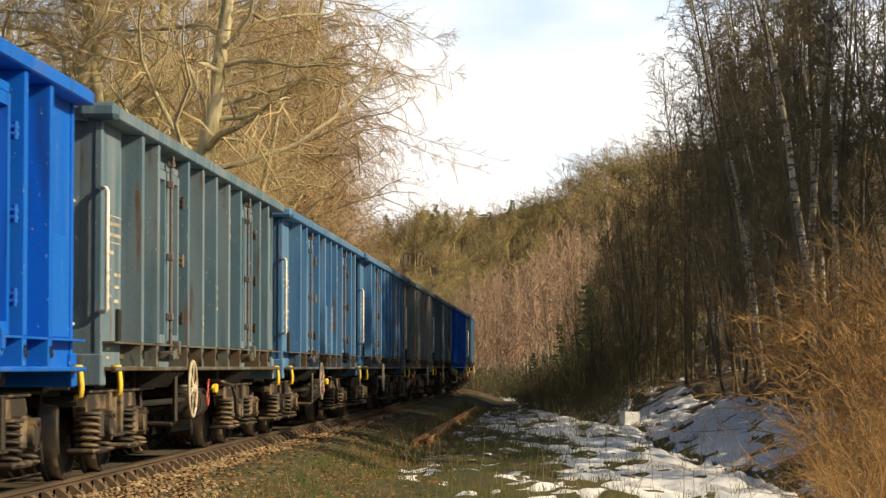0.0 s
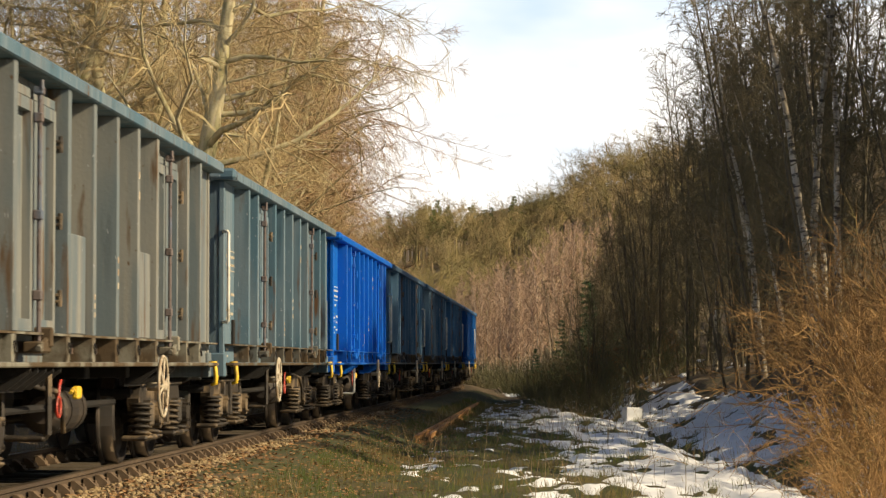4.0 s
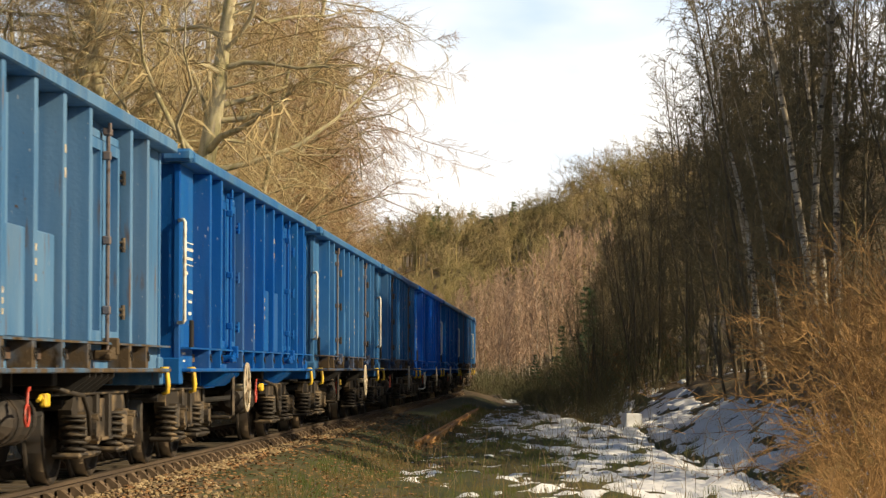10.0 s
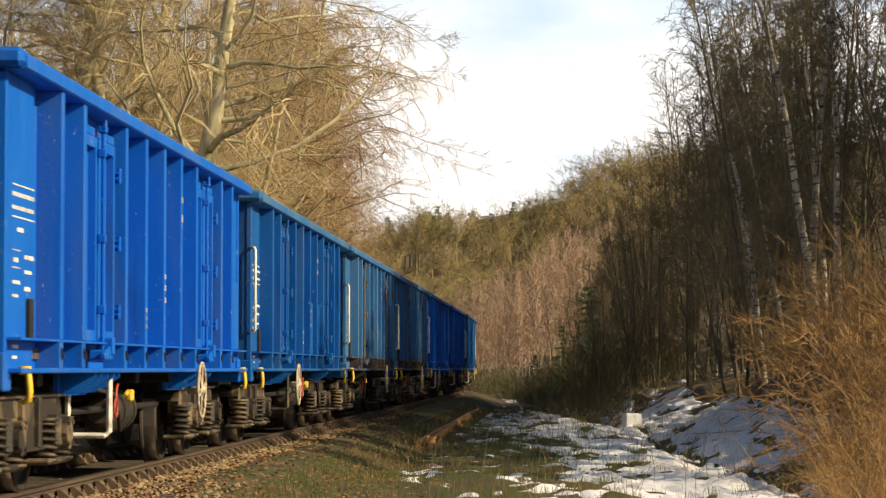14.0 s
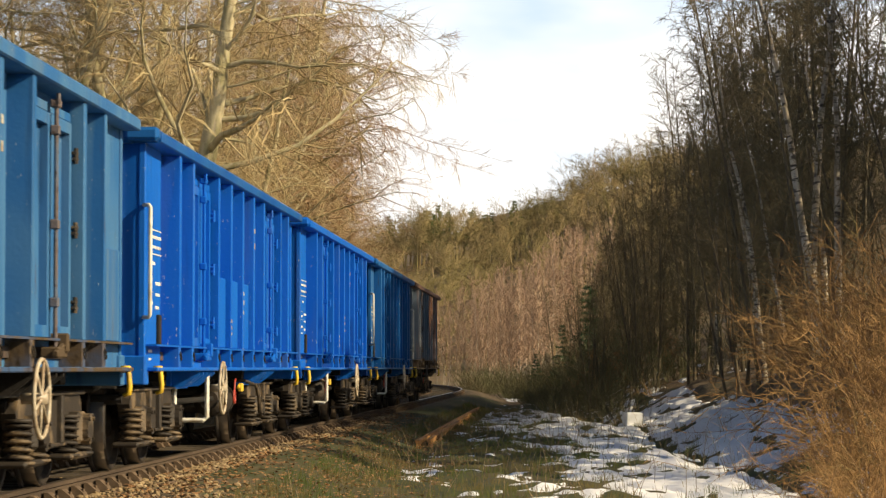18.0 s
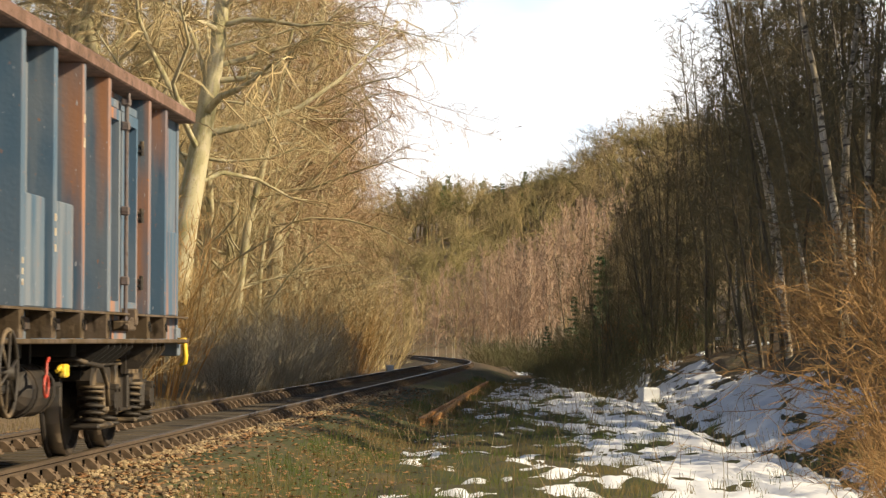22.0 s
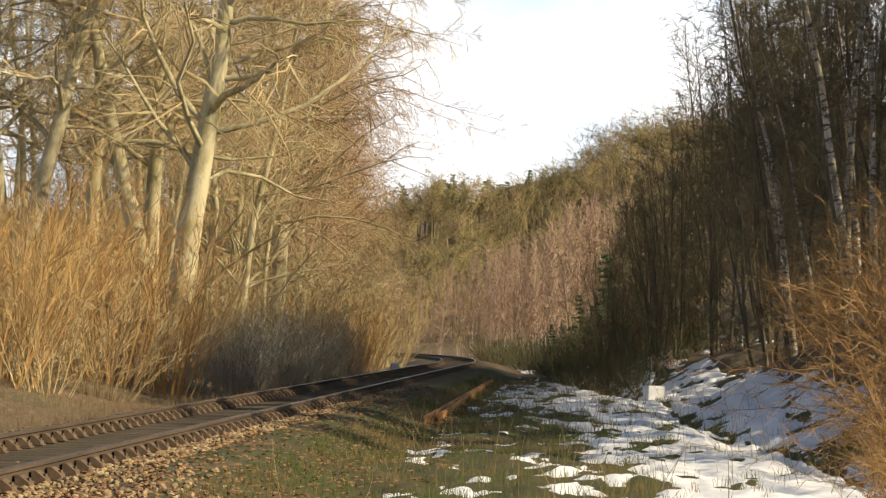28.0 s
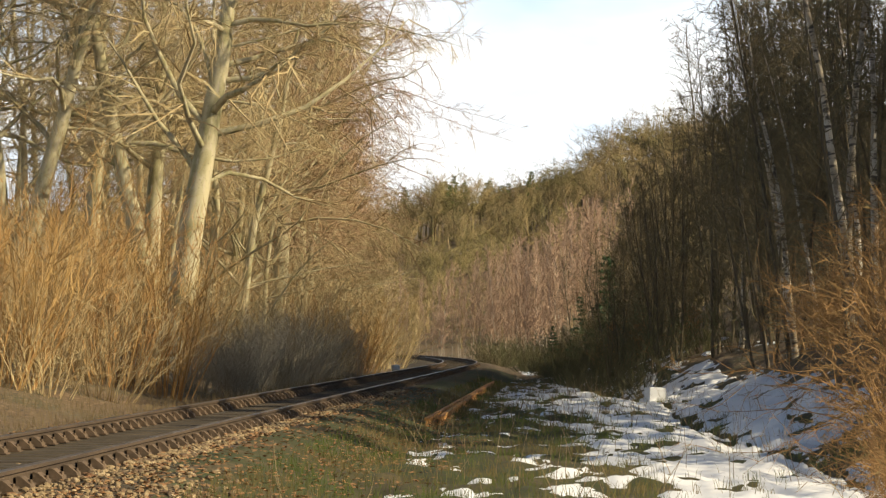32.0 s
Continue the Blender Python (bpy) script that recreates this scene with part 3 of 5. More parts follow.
def shared_wagon_meshes():
    """Meshes in bare steel, black or white that all wagons share."""
    g = {}
    m = Mesh()
    prof = [(0.66, 0.0), (0.66, 0.485), (0.672, 0.492), (0.69, 0.485), (0.70, 0.463), (0.815, 0.457), (0.83, 0.44), (0.83, 0.40), (0.79, 0.37), (0.77, 0.16), (0.83, 0.13), (0.83, 0.0)]
    for x, r in prof:
        for i in range(30):
            w = 2 * math.pi * i / 30
            m.v.append((x, max(r, 0.01) * math.cos(w), 0.46 + max(r, 0.01) * math.sin(w)))
    for q in range(len(prof) - 1):
        for i in range(30):
            j = (i + 1) % 30
            m.f.append((q * 30 + i, q * 30 + j, q * 30 + 30 + j, q * 30 + 30 + i))
            m.k.append(1 if q == 4 else 0)
    g["wheel"] = m.data("wheel", [M_WHEEL, M_TREAD])
    g["axle"] = Mesh().rod((-0.95, 0, 0.46), (0.95, 0, 0.46), 0.085, 12).data("axle", M_WHEEL)
    f = Mesh()
    f.prism([(-1.32, 0.62), (-1.25, 0.50), (-0.62, 0.55), (-0.45, 0.36), (0.45, 0.36), (0.62, 0.55), (1.25, 0.50), (1.32, 0.62), (1.22, 0.74),
             (0.5, 0.76), (0.36, 0.70), (-0.36, 0.70), (-0.5, 0.76), (-1.22, 0.74)], "x", -0.055, 0.055)
    f.box(-0.09, 0.09, -1.28, 1.28, 0.735, 0.765, 0.008)
    f.box(-0.09, 0.09, -0.50, 0.50, 0.34, 0.37, 0.008)
    for y in (-0.30, 0.30):
        f.box(0.03, 0.10, y - 0.05, y + 0.05, 0.36, 0.74, 0.01)
    g["side_frame"] = f.data("side_frame", M_BOGIE)
    b = Mesh().box(-0.95, 0.95, -0.20, 0.20, 0.52, 0.80, 0.02).box(-0.30, 0.30, -0.30, 0.30, 0.78, 0.90, 0.02)
    for y in (-1.28, 1.28):
        b.rod((-0.98, y, 0.66), (0.98, y, 0.66), 0.05, 8)
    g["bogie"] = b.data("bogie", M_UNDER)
    a = Mesh().box(-0.12, 0.14, -0.17, 0.17, 0.34, 0.60, 0.035)
    a.rod((0.12, 0, 0.46), (0.185, 0, 0.46), 0.125, 16)
    for y, z in ((-0.08, 0.38), (0.08, 0.38), (-0.08, 0.54), (0.08, 0.54)):
        a.rod((0.12, y, z), (0.20, y, z), 0.018, 6)
    a.box(-0.13, 0.12, -0.44, 0.44, 0.225, 0.275, 0.02)
    g["axle_box"] = a.data("axle_box", M_BOGIE)
    s = Mesh()
    for i in range(5):
        s.ring((0.0, 0, 0.315 + 0.058 * i), (0, 0.12, 1), 0.095, 0.024, 10, 3)
    s.rod((0, 0, 0.27), (0, 0, 0.29), 0.125, 14).rod((0, 0, 0.575), (0, 0, 0.60), 0.125, 14)
    s.rod((0, 0, 0.29), (0, 0, 0.58), 0.05, 8)
    g["spring"] = s.data("coil_spring", M_BOGIE, True)
    h = Mesh().ring((0, 0, 0), (1, 0, 0), 0.27, 0.016, 28, 6)
    for i in range(3):
        w = math.pi * i / 3 + 0.3
        c = (0, 0.26 * math.cos(w), 0.26 * math.sin(w))
        h.rod(c, (0, -c[1], -c[2]), 0.012, 6)
    h.rod((-0.14, 0, 0), (0.04, 0, 0), 0.04, 10)
    g["hand_wheel"] = h.data("hand_brake_wheel", M_CREAM, True)
    u = Mesh().tube([(0, 0, -0.5), (0.07, 0, -0.5), (0.09, 0, -0.48), (0.09, 0, 0.48), (0.07, 0, 0.5), (0, 0, 0.5)], [0.018] * 6, 8, True)
    g["handrail"] = u.data("handrail", M_WHITE, True)
    y = Mesh().tube([(0, 0, 0.10), (0.015, 0, 0.04), (0.025, 0, -0.06), (0.02, 0, -0.12), (-0.03, 0, -0.14)], [0.018, 0.024, 0.024, 0.024, 0.016], 8, True)
    y.rod((-0.05, 0, 0.08), (0.03, 0, 0.08), 0.03, 8)
    g["rope_hook"] = y.data("rope_hook", M_YELLOW, True)
    st = Mesh()
    st.tube([(-0.30, 0, 0.95), (-0.30, 0, 0.44), (-0.26, 0, 0.41), (0.0, 0, 0.41), (0.04, 0, 0.44), (0.04, 0, 0.95)], [0.026] * 6, 6, True)
    st.box(-0.28, 0.02, -0.10, 0.10, 0.40, 0.425, 0.008)
    g["step"] = st
    bf = Mesh().rod((0, 0, 0), (0, -0.30, 0), 0.115, 16, 0.10).rod((0, -0.28, 0), (0, -0.56, 0), 0.075, 14)
    bf.rod((0, -0.55, 0), (0, -0.585, 0), 0.20, 22, 0.18).box(-0.17, 0.17, -0.02, 0.02, -0.17, 0.17, 0.01)
    g["buffer"] = bf.data("buffer", M_UNDER)
    hk = Mesh().box(-0.05, 0.05, -0.35, 0.0, -0.06, 0.06, 0.015).box(-0.05, 0.05, -0.42, -0.34, -0.02, 0.13, 0.02)
    for i in range(3):
        hk.ring((0, -0.36, -0.10 - 0.13 * i), (1, 0, 0.0) if i % 2 else (0, 1, 0), 0.07, 0.02, 12, 6)
    g["coupling"] = hk.data("coupling", M_UNDER)
    ho = Mesh().tube([(0, 0, 0), (0, -0.16, -0.02), (0.02, -0.26, -0.16), (0.02, -0.30, -0.34), (0.02, -0.40, -0.44)], [0.028] * 5, 8, True)
    g["hose"] = ho.data("brake_hose", M_HOSE, True)
    pc = Mesh().tube([(0, -0.10, 0), (0, 0.0, 0.03), (0, 0.12, -0.02)], [0.016] * 3, 6, True)
    pc.box(-0.02, 0.03, 0.06, 0.22, -0.05, 0.05, 0.012)
    g["cock"] = pc.data("brake_cock", M_YELLOW)
    rc = Mesh().ring((0, 0, 0), (1, 0, 0), 0.075, 0.012, 14, 6).tube([(0, 0, 0.07), (0, 0.02, 0.16), (0, 0.09, 0.20)], [0.012] * 3, 6, True)
    g["pull_ring"] = rc.data("release_ring", M_RED)
    lr = Mesh().ring((0, 0, 0), (1, 0, 0.15), 0.040, 0.006, 12, 5)
    g["lashing_ring"] = lr.data("lashing_ring", M_UNDER)
    cy = Mesh().rod((0, -0.42, 0), (0, 0.42, 0), 0.19, 18).rod((0, 0.42, 0), (0, 0.50, 0), 0.19, 18, 0.11).rod((0, -0.42, 0), (0, -0.50, 0), 0.19, 18, 0.11)
    for y in (-0.26, 0.26):
        cy.rod((0, y - 0.02, 0), (0, y + 0.02, 0), 0.20, 18)
        cy.box(-0.03, 0.03, y - 0.03, y + 0.03, 0.15, 0.34)
    g["air_tank"] = cy.data("air_tank", M_WHEEL, False)
    fl = Mesh()
    for y in (-0.33, -0.11, 0.11, 0.33):
        fl.prism([(1.10, 0.92), (1.34, 0.92), (1.34, 0.86), (1.22, 0.70), (1.10, 0.70)], "y", y - 0.012, y + 0.012)
    fl.box(1.08, 1.12, -0.40, 0.40, 0.66, 0.92)
    g["fin_bracket"] = fl.data("fin_bracket", M_BOGIE)
    pp = Mesh().tube([(0.95, -0.5, 0.80), (1.15, -0.5, 0.80), (1.20, -0.45, 0.78), (1.20, 0.30, 0.74), (1.22, 0.45, 0.60), (1.22, 0.50, 0.42)], [0.02] * 6, 7, True)
    g["brake_pipe"] = pp.data("brake_pipe", M_BOGIE, True)
    return g


def wagon_meshes(pm, rim, low):
    """The painted meshes of one paint scheme."""
    g = {}
    g["side_wall"] = Mesh().box(1.165, 1.21, -6.34, 6.34, 0.955, 2.98).data("side_wall", pm)
    sill = Mesh().box(1.14, OUT, -6.36, 6.36, SILL_Z, 0.955, 0.008).box(1.235, OUT - 0.01, -6.36, 6.36, 1.145, 1.162)
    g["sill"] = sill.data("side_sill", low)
    rm = Mesh().prism([(1.15, 2.955), (1.415, 2.955), (1.43, 2.965), (1.43, 3.045), (1.39, RIM_Z), (1.20, RIM_Z), (1.15, 3.05)], "y", -6.44, 6.44)
    g["top_rim"] = rm.data("top_rim", rim)
    prof = [(1.205, -0.06), (OUT - 0.006, -0.06), (OUT, -0.054), (OUT, 0.05), (OUT - 0.01, 0.06), (1.205, 0.08)]
    rb = Mesh().prism(prof, "z", 1.165, 2.952)
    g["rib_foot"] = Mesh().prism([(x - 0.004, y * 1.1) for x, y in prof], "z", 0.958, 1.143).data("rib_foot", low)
    g["rib"] = rb.data("rib", pm)
    g["leaf"] = Mesh().tray(1.205, 1.315, -0.405, 0.405, 1.17, 2.78, 0.085, 0.06).data("door_leaf", pm)
    g["lintel"] = Mesh().box(1.205, 1.30, -0.86, 0.86, 2.79, 2.86, 0.006).data("door_lintel", pm)
    lb = Mesh().rod((1.36, 0, 1.06), (1.36, 0, 2.86), 0.017, 8)
    for z in (1.42, 1.98, 2.66):
        lb.box(1.32, 1.385, -0.032, 0.032, z - 0.035, z + 0.035, 0.008)
    lb.box(1.32, 1.39, -0.05, 0.05, 2.82, 2.88, 0.01).rod((1.38, -0.04, 2.85), (1.38, -0.04, 2.92), 0.018, 6)
    g["locking_bar"] = lb.data("locking_bar", M_BAR if low is not pm else pm)
    hg = Mesh().box(1.30, 1.355, -0.07, 0.06, -0.035, -0.012, 0.004).box(1.30, 1.355, -0.07, 0.06, 0.012, 0.035, 0.004).rod((1.345, -0.05, -0.06), (1.345, -0.05, 0.06), 0.018, 8)
    g["hinge"] = hg.data("hinge", M_BOGIE if low is not pm else pm)
    lt = Mesh().box(1.28, 1.42, -0.16, 0.16, 1.02, 1.10, 0.012).box(1.30, 1.44, 0.06, 0.14, 1.06, 1.20, 0.012).rod((1.40, -0.22, 1.05), (1.40, 0.10, 1.12), 0.02, 6)
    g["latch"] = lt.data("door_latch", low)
    ps = Mesh().prism([(1.10, -0.03), (1.235, -0.03), (1.265, 0.0), (1.265, 0.98), (1.20, 1.0), (1.10, 1.0)], "z", SILL_Z, 2.955)
    g["corner_panel"] = ps.data("corner_panel", pm)
    cap = Mesh().box(1.12, 1.425, -0.22, 0.02, 2.965, RIM_Z + 0.008, 0.03)
    g["rim_cap"] = cap.data("rim_cap", rim)
    g["corner_strip"] = Mesh().box(1.22, 1.285, -0.04, 0.03, SILL_Z - 0.06, 2.955, 0.01).data("corner_strip", pm)
    ew = Mesh().box(-1.22, 1.22, -0.03, 0.03, 0.98, 2.97)
    g["end_wall"] = ew.data("end_wall", pm)
    er = Mesh().prism([(-0.10, 0.0), (-0.06, -0.10), (0.06, -0.10), (0.10, 0.0)], "z", 1.06, 2.94)
    g["end_rib"] = er.data("end_rib", pm)
    et = Mesh().prism([(-1.17, 2.95), (1.17, 2.95), (1.17, RIM_Z), (0.6, 3.12), (-0.6, 3.12), (-1.17, RIM_Z)], "y", -0.14, 0.09)
    g["end_rim"] = et.data("end_rim", rim)
    hs = Mesh().box(-1.30, 1.30, -0.12, 0.10, 0.80, 1.06, 0.012)
    g["headstock"] = hs.data("headstock", pm)
    pl = Mesh().box(1.205, 1.335, -0.46, 0.46, 1.165, 1.92, 0.01)
    g["patch_plate"] = pl.data("patch_plate", pm)
    gb = Mesh().box(1.04, 1.08, -0.62, 0.62, 0.74, SILL_Z)
    for q in (-0.55, -0.28, 0.0, 0.28, 0.55):
        gb.prism([(1.07, SILL_Z), (OUT - 0.03, SILL_Z), (OUT - 0.03, 0.885), (1.20, 0.76), (1.07, 0.76)], "y", q - 0.014, q + 0.014)
    # weathered wagons: black here puts the shade beneath the sill into the colour
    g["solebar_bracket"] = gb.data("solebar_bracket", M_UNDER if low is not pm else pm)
    return g


def marking(rows, x=1.2685):
    """White bars and frames of lettering too small to read: (y0, y1, z0, z1)."""
    m = Mesh()
    for y0, y1, z0, z1 in rows:
        m.box(x - 0.004, x, y0, y1, z0, z1)
    return m


def build_wagon(label, key, rim_key, common, patches=(), wheel_y=2.3, step_white=True, rusty=False):
    """One high-sided bogie wagon; its origin lies on the rail's top at mid-length."""
    pm = PAINTS[key]
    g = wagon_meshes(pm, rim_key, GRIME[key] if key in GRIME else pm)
    root = new("freight_wagon")
    tagged(root, label, "freight wagon", group="wagons of the passing train")
    turn = {1: None, -1: pose(0, 0, 0, 0, 0, 180)}
    part("floor", Mesh().box(-1.24, 1.24, -6.36, 6.36, 1.02, 1.10), M_COAL, root)
    for side in (1, -1):
        base = turn[side] or Matrix()
        part("side_wall", g["side_wall"], None, root, at=base)
        part("side_sill", g["sill"], None, root, at=base)
        part("top_rim", g["top_rim"], None, root, at=base)
        for y in RIBS:
            part("rib", g["rib"], None, root, at=base @ pose(0, y, 0))
            part("rib_foot", g["rib_foot"], None, root, at=base @ pose(0, y, 0))
            if side > 0:
                part("lashing_ring", common["lashing_ring"], None, root, at=base @ pose(OUT + 0.004, y, 1.06))
        for y in DOORS:
            for q in (-1, 1):
                d = part("door_leaf", g["leaf"], None, root, at=base @ pose(0, y + q * 0.415, 0))
                for z in (1.42, 1.98, 2.54):
                    part("hinge", g["hinge"], None, d, at=pose(0, 0.48, z) if q > 0 else pose(0, -0.48, z) @ Matrix.Diagonal((1, -1, 1, 1)))
            part("door_lintel", g["lintel"], None, root, at=base @ pose(0, y, 0))
            part("locking_bar", g["locking_bar"], None, root, at=base @ pose(0, y, 0))
            part("door_latch", g["latch"], None, root, at=base @ pose(0, y, 0))
            part("solebar_bracket", g["solebar_bracket"], None, root, at=base @ pose(0, y * 0.92, 0))
        for y, flip in ((-6.36, 1), (6.36, -1)):
            b = base @ (pose(0, y, 0) if flip > 0 else pose(0, y, 0) @ Matrix.Diagonal((1, -1, 1, 1)))
            part("corner_panel", g["corner_panel"], None, root, at=b)
            part("corner_strip", g["corner_strip"], None, root, at=b)
            if flip > 0:
                part("rim_cap", g["rim_cap"], None, root, at=b)
        for y in patches:
            part("patch_plate", g["patch_plate"], None, root, at=base @ pose(0, y, 0))
        if key != "bright" or wheel_y < 0:
            part("handrail", common["handrail"], None, root, at=base @ pose(1.27, -6.40, 1.90, 0, 0, -40))
        part("air_tank", common["air_tank"], None, root, at=base @ pose(0.92, -0.2 if wheel_y > 0 else 1.1, 0.58))
        for y in (4.9,) if rusty else ():
            part("fin_bracket", common["fin_bracket"], None, root, at=base @ pose(0, y, 0))
        part("brake_pipe", common["brake_pipe"], None, root, at=base @ pose(0, -1.9 if wheel_y > 0 else 2.6, 0))
        lamp = Mesh().box(1.26, 1.30, -5.62, -5.50, 1.16, 1.44, 0.01)
        part("label_holder", lamp, M_UNDER if not rusty else M_WHITE, root, "small card holder on the side", at=base)
        for y in (-6.05, 6.22):
            part("rope_hook", common["rope_hook"], None, root, at=base @ pose(1.36, y, 0.86) @ Matrix.Diagonal((1.0, 1.15, 1.0, 1)))
        part("step", common["step_white" if step_white else "step_grey"], None, root, at=base @ pose(1.28, -2.5, 0))
        part("hand_wheel", common["hand_wheel_rusty" if rusty else "hand_wheel"], None, root, at=base @ pose(1.42, wheel_y, 0.74))
        part("brake_cock", common["cock"], None, root, at=base @ pose(1.20, -0.9 if wheel_y > 0 else 1.2, 0.72))
        part("release_ring", common["pull_ring"], None, root, at=base @ pose(1.22, -1.6 if wheel_y > 0 else 0.6, 0.62))
        mk = marking([(-6.22 + 0.075 * i, -6.17 + 0.075 * i, z, z + h) for z, h in ((2.13, 0.03), (2.04, 0.028)) for i in range(10)] + [
            (-6.22, -5.48, 2.205, 2.215), (-6.22, -5.48, 1.985, 1.995), (-6.05, -5.85, 1.89, 1.92), (-6.22, -5.94, 1.76, 1.765), (-6.22, -5.94, 1.64, 1.645), (-6.17, -6.02, 1.68, 1.71),
            (-5.80, -5.50, 1.71, 1.74), (-5.80, -5.56, 1.61, 1.635), (-6.20, -5.96, 1.53, 1.555), (-6.20, -6.02, 1.44, 1.46), (-5.80, -5.60, 1.49, 1.52), (-6.20, -6.0, 1.09, 1.115), (-6.20, -6.04, 1.02, 1.04)])
        tagged(part("marking", mk, M_WHITE if key in ("bright", "royal", "teal") else M_CREAM, root, "small white lettering", at=base @ pose(0, 0.12, 0)), kind="stuff")
        mk = marking([(-0.025, 0.03, z, z + 0.05) for z in (1.55, 1.66, 1.76)] + [(1.03, 1.09, 2.52, 2.58), (1.03, 1.09, 2.34, 2.41), (-1.095, -1.05, 1.30, 1.34),
                     (-1.095, -1.05, 1.37, 1.41), (-1.095, -1.05, 1.44, 1.48)], OUT + 0.0035)
        for q in (-1.75, 0.55):
            mk.prism([(q - 0.10, 2.40), (q + 0.02, 2.44), (q + 0.07, 2.54), (q + 0.02, 2.66), (q - 0.03, 2.60), (q - 0.06, 2.50)], "x", 1.207, 1.213)
            mk.box(1.207, 1.213, q - 0.17, q + 0.15, 2.20, 2.30)
        for i in range(5):
            mk.box(1.207, 1.213, 1.42, 1.58, 1.78 + 0.075 * i, 1.83 + 0.075 * i)
        tagged(part("marking", mk, M_CREAM, root, "faded white stencilled figures", at=base), kind="stuff")
    for y, flip in ((-6.36, 0), (6.36, 180)):
        e = pose(0, y, 0, 0, 0, flip)
        part("end_wall", g["end_wall"], None, root, at=e)
        part("end_rim", g["end_rim"], None, root, at=e)
        part("headstock", g["headstock"], None, root, at=e)
        for x in (-0.42, 0.42):
            part("end_rib", g["end_rib"], None, root, at=e @ pose(x, -0.03, 0))
        for x in (-0.875, 0.875):
            part("buffer", common["buffer"], None, root, at=e @ pose(x, -0.12, 0.93 if not rusty else 0.93))
        part("coupling", common["coupling"], None, root, at=e @ pose(0, -0.12, 0.93))
        part("brake_hose", common["hose"], None, root, at=e @ pose(0.32, -0.12, 0.84))
        part("handrail", common["handrail"], None, root, at=e @ pose(1.05 if flip == 0 else -1.05, -0.03, 1.80, 0, 0, -90))
    under = Mesh()
    under.box(-0.22, 0.22, -6.2, 6.2, 0.72, 1.02, 0.02)
    for y in (-4.5, -2.0, 0.0, 2.0, 4.5):
        under.box(-1.15, 1.15, y - 0.10, y + 0.10, 0.82, 1.02, 0.01)
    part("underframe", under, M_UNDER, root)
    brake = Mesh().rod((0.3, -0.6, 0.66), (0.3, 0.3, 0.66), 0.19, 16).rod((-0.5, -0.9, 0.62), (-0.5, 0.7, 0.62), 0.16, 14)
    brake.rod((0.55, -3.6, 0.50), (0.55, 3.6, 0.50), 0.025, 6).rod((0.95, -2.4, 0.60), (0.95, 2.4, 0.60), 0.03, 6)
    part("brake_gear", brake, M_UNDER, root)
    for yb in (-4.5, 4.5):
        bg = part("bogie", common["bogie"], None, root, at=pose(0, yb, 0))
        for ya in (-0.9, 0.9):
            part("axle", common["axle"], None, bg, at=pose(0, ya, 0))
            part("wheel", common["wheel"], None, bg, at=pose(0, ya, 0))
            part("wheel", common["wheel"], None, bg, at=pose(0, ya, 0, 0, 0, 180))
            for sx, rz in ((1, 0), (-1, 180)):
                part("axle_box", common["axle_box"], None, bg, at=pose(sx * 1.02, ya, 0, 0, 0, rz))
                for dy in (-0.30, 0.30):
                    part("coil_spring", common["spring"], None, bg, at=pose(sx * 1.05, ya + dy, -0.02))
        for sx, rz in ((1, 0), (-1, 180)):
            part("side_frame", common["side_frame"], None, bg, at=pose(sx * 1.0, 0, 0, 0, 0, rz))
    return root


TRAIN = []


def build_train():
    common = shared_wagon_meshes()
    st = common.pop("step")
    hw = common["hand_wheel"].copy()
    hw.materials[0] = M_BOGIE
    common["hand_wheel_rusty"] = hw
    common["step_white"], common["step_grey"] = st.data("step", M_WHITE), st.data("step", M_BOGIE)
    p = PAINTS
    models = {
        "bright": build_wagon("high-sided open wagon in fresh bright blue paint", "bright", p["bright"], common, (5.5,), 2.3),
        "bright_b": build_wagon("high-sided open wagon in glossy bright blue paint with welded plates", "bright", p["royal"], common, (-1.6, -0.52, 0.52), -2.0),
        "royal": build_wagon("high-sided open wagon in royal blue paint", "royal", p["mid"], common, (0.52, 1.6), -2.0, False),
        "mid": build_wagon("high-sided open wagon in slightly faded blue paint", "mid", p["mid"], common, (5.5, -1.6), 2.3, False),
        "steel": build_wagon("high-sided open wagon in faded steel-blue paint", "steel", p["steel"], common, (-0.52, 0.52), -2.0, False),
        "slate": build_wagon("high-sided open wagon in dull slate-blue paint with rust stains", "slate", p["slate"], common, (0.52,), 2.3, False),
        "grey": build_wagon("high-sided open wagon in weathered grey-green paint", "grey", p["grey"], common, (5.5,), -2.0, False),
        "beige": build_wagon("high-sided open wagon covered in pale grey dust", "beige", p["grey"], common, (-1.6, 1.6), 2.3, False),
        "teal": build_wagon("high-sided open wagon in dark blue paint", "teal", p["teal"], common, (), 2.3, True),
        "rusty": build_wagon("rusted blue-grey high-sided open wagon, last of the train", "rusty", M_RIM_RUST, common, (-0.52, 0.52, 5.5), -1.6, False, True),
    }
    order = ["rusty", "teal", "bright", "bright_b", "mid", "mid", "royal", "bright", "mid", "mid", "royal", "steel", "slate", "slate", "bright",
             "grey", "beige", "steel", "steel", "grey", "bright"]
    used = set()
    for n, key in enumerate(order):
        w = models[key] if key not in used else copy_thing(models[key], Matrix())
        used.add(key)
        TRAIN.append(w)


def train_pose(n, front):
    """Where wagon n (0 is the last) stands when the last wagon's leading end is at the arc length front."""
    return track(front - 14.04 * n + HALF)


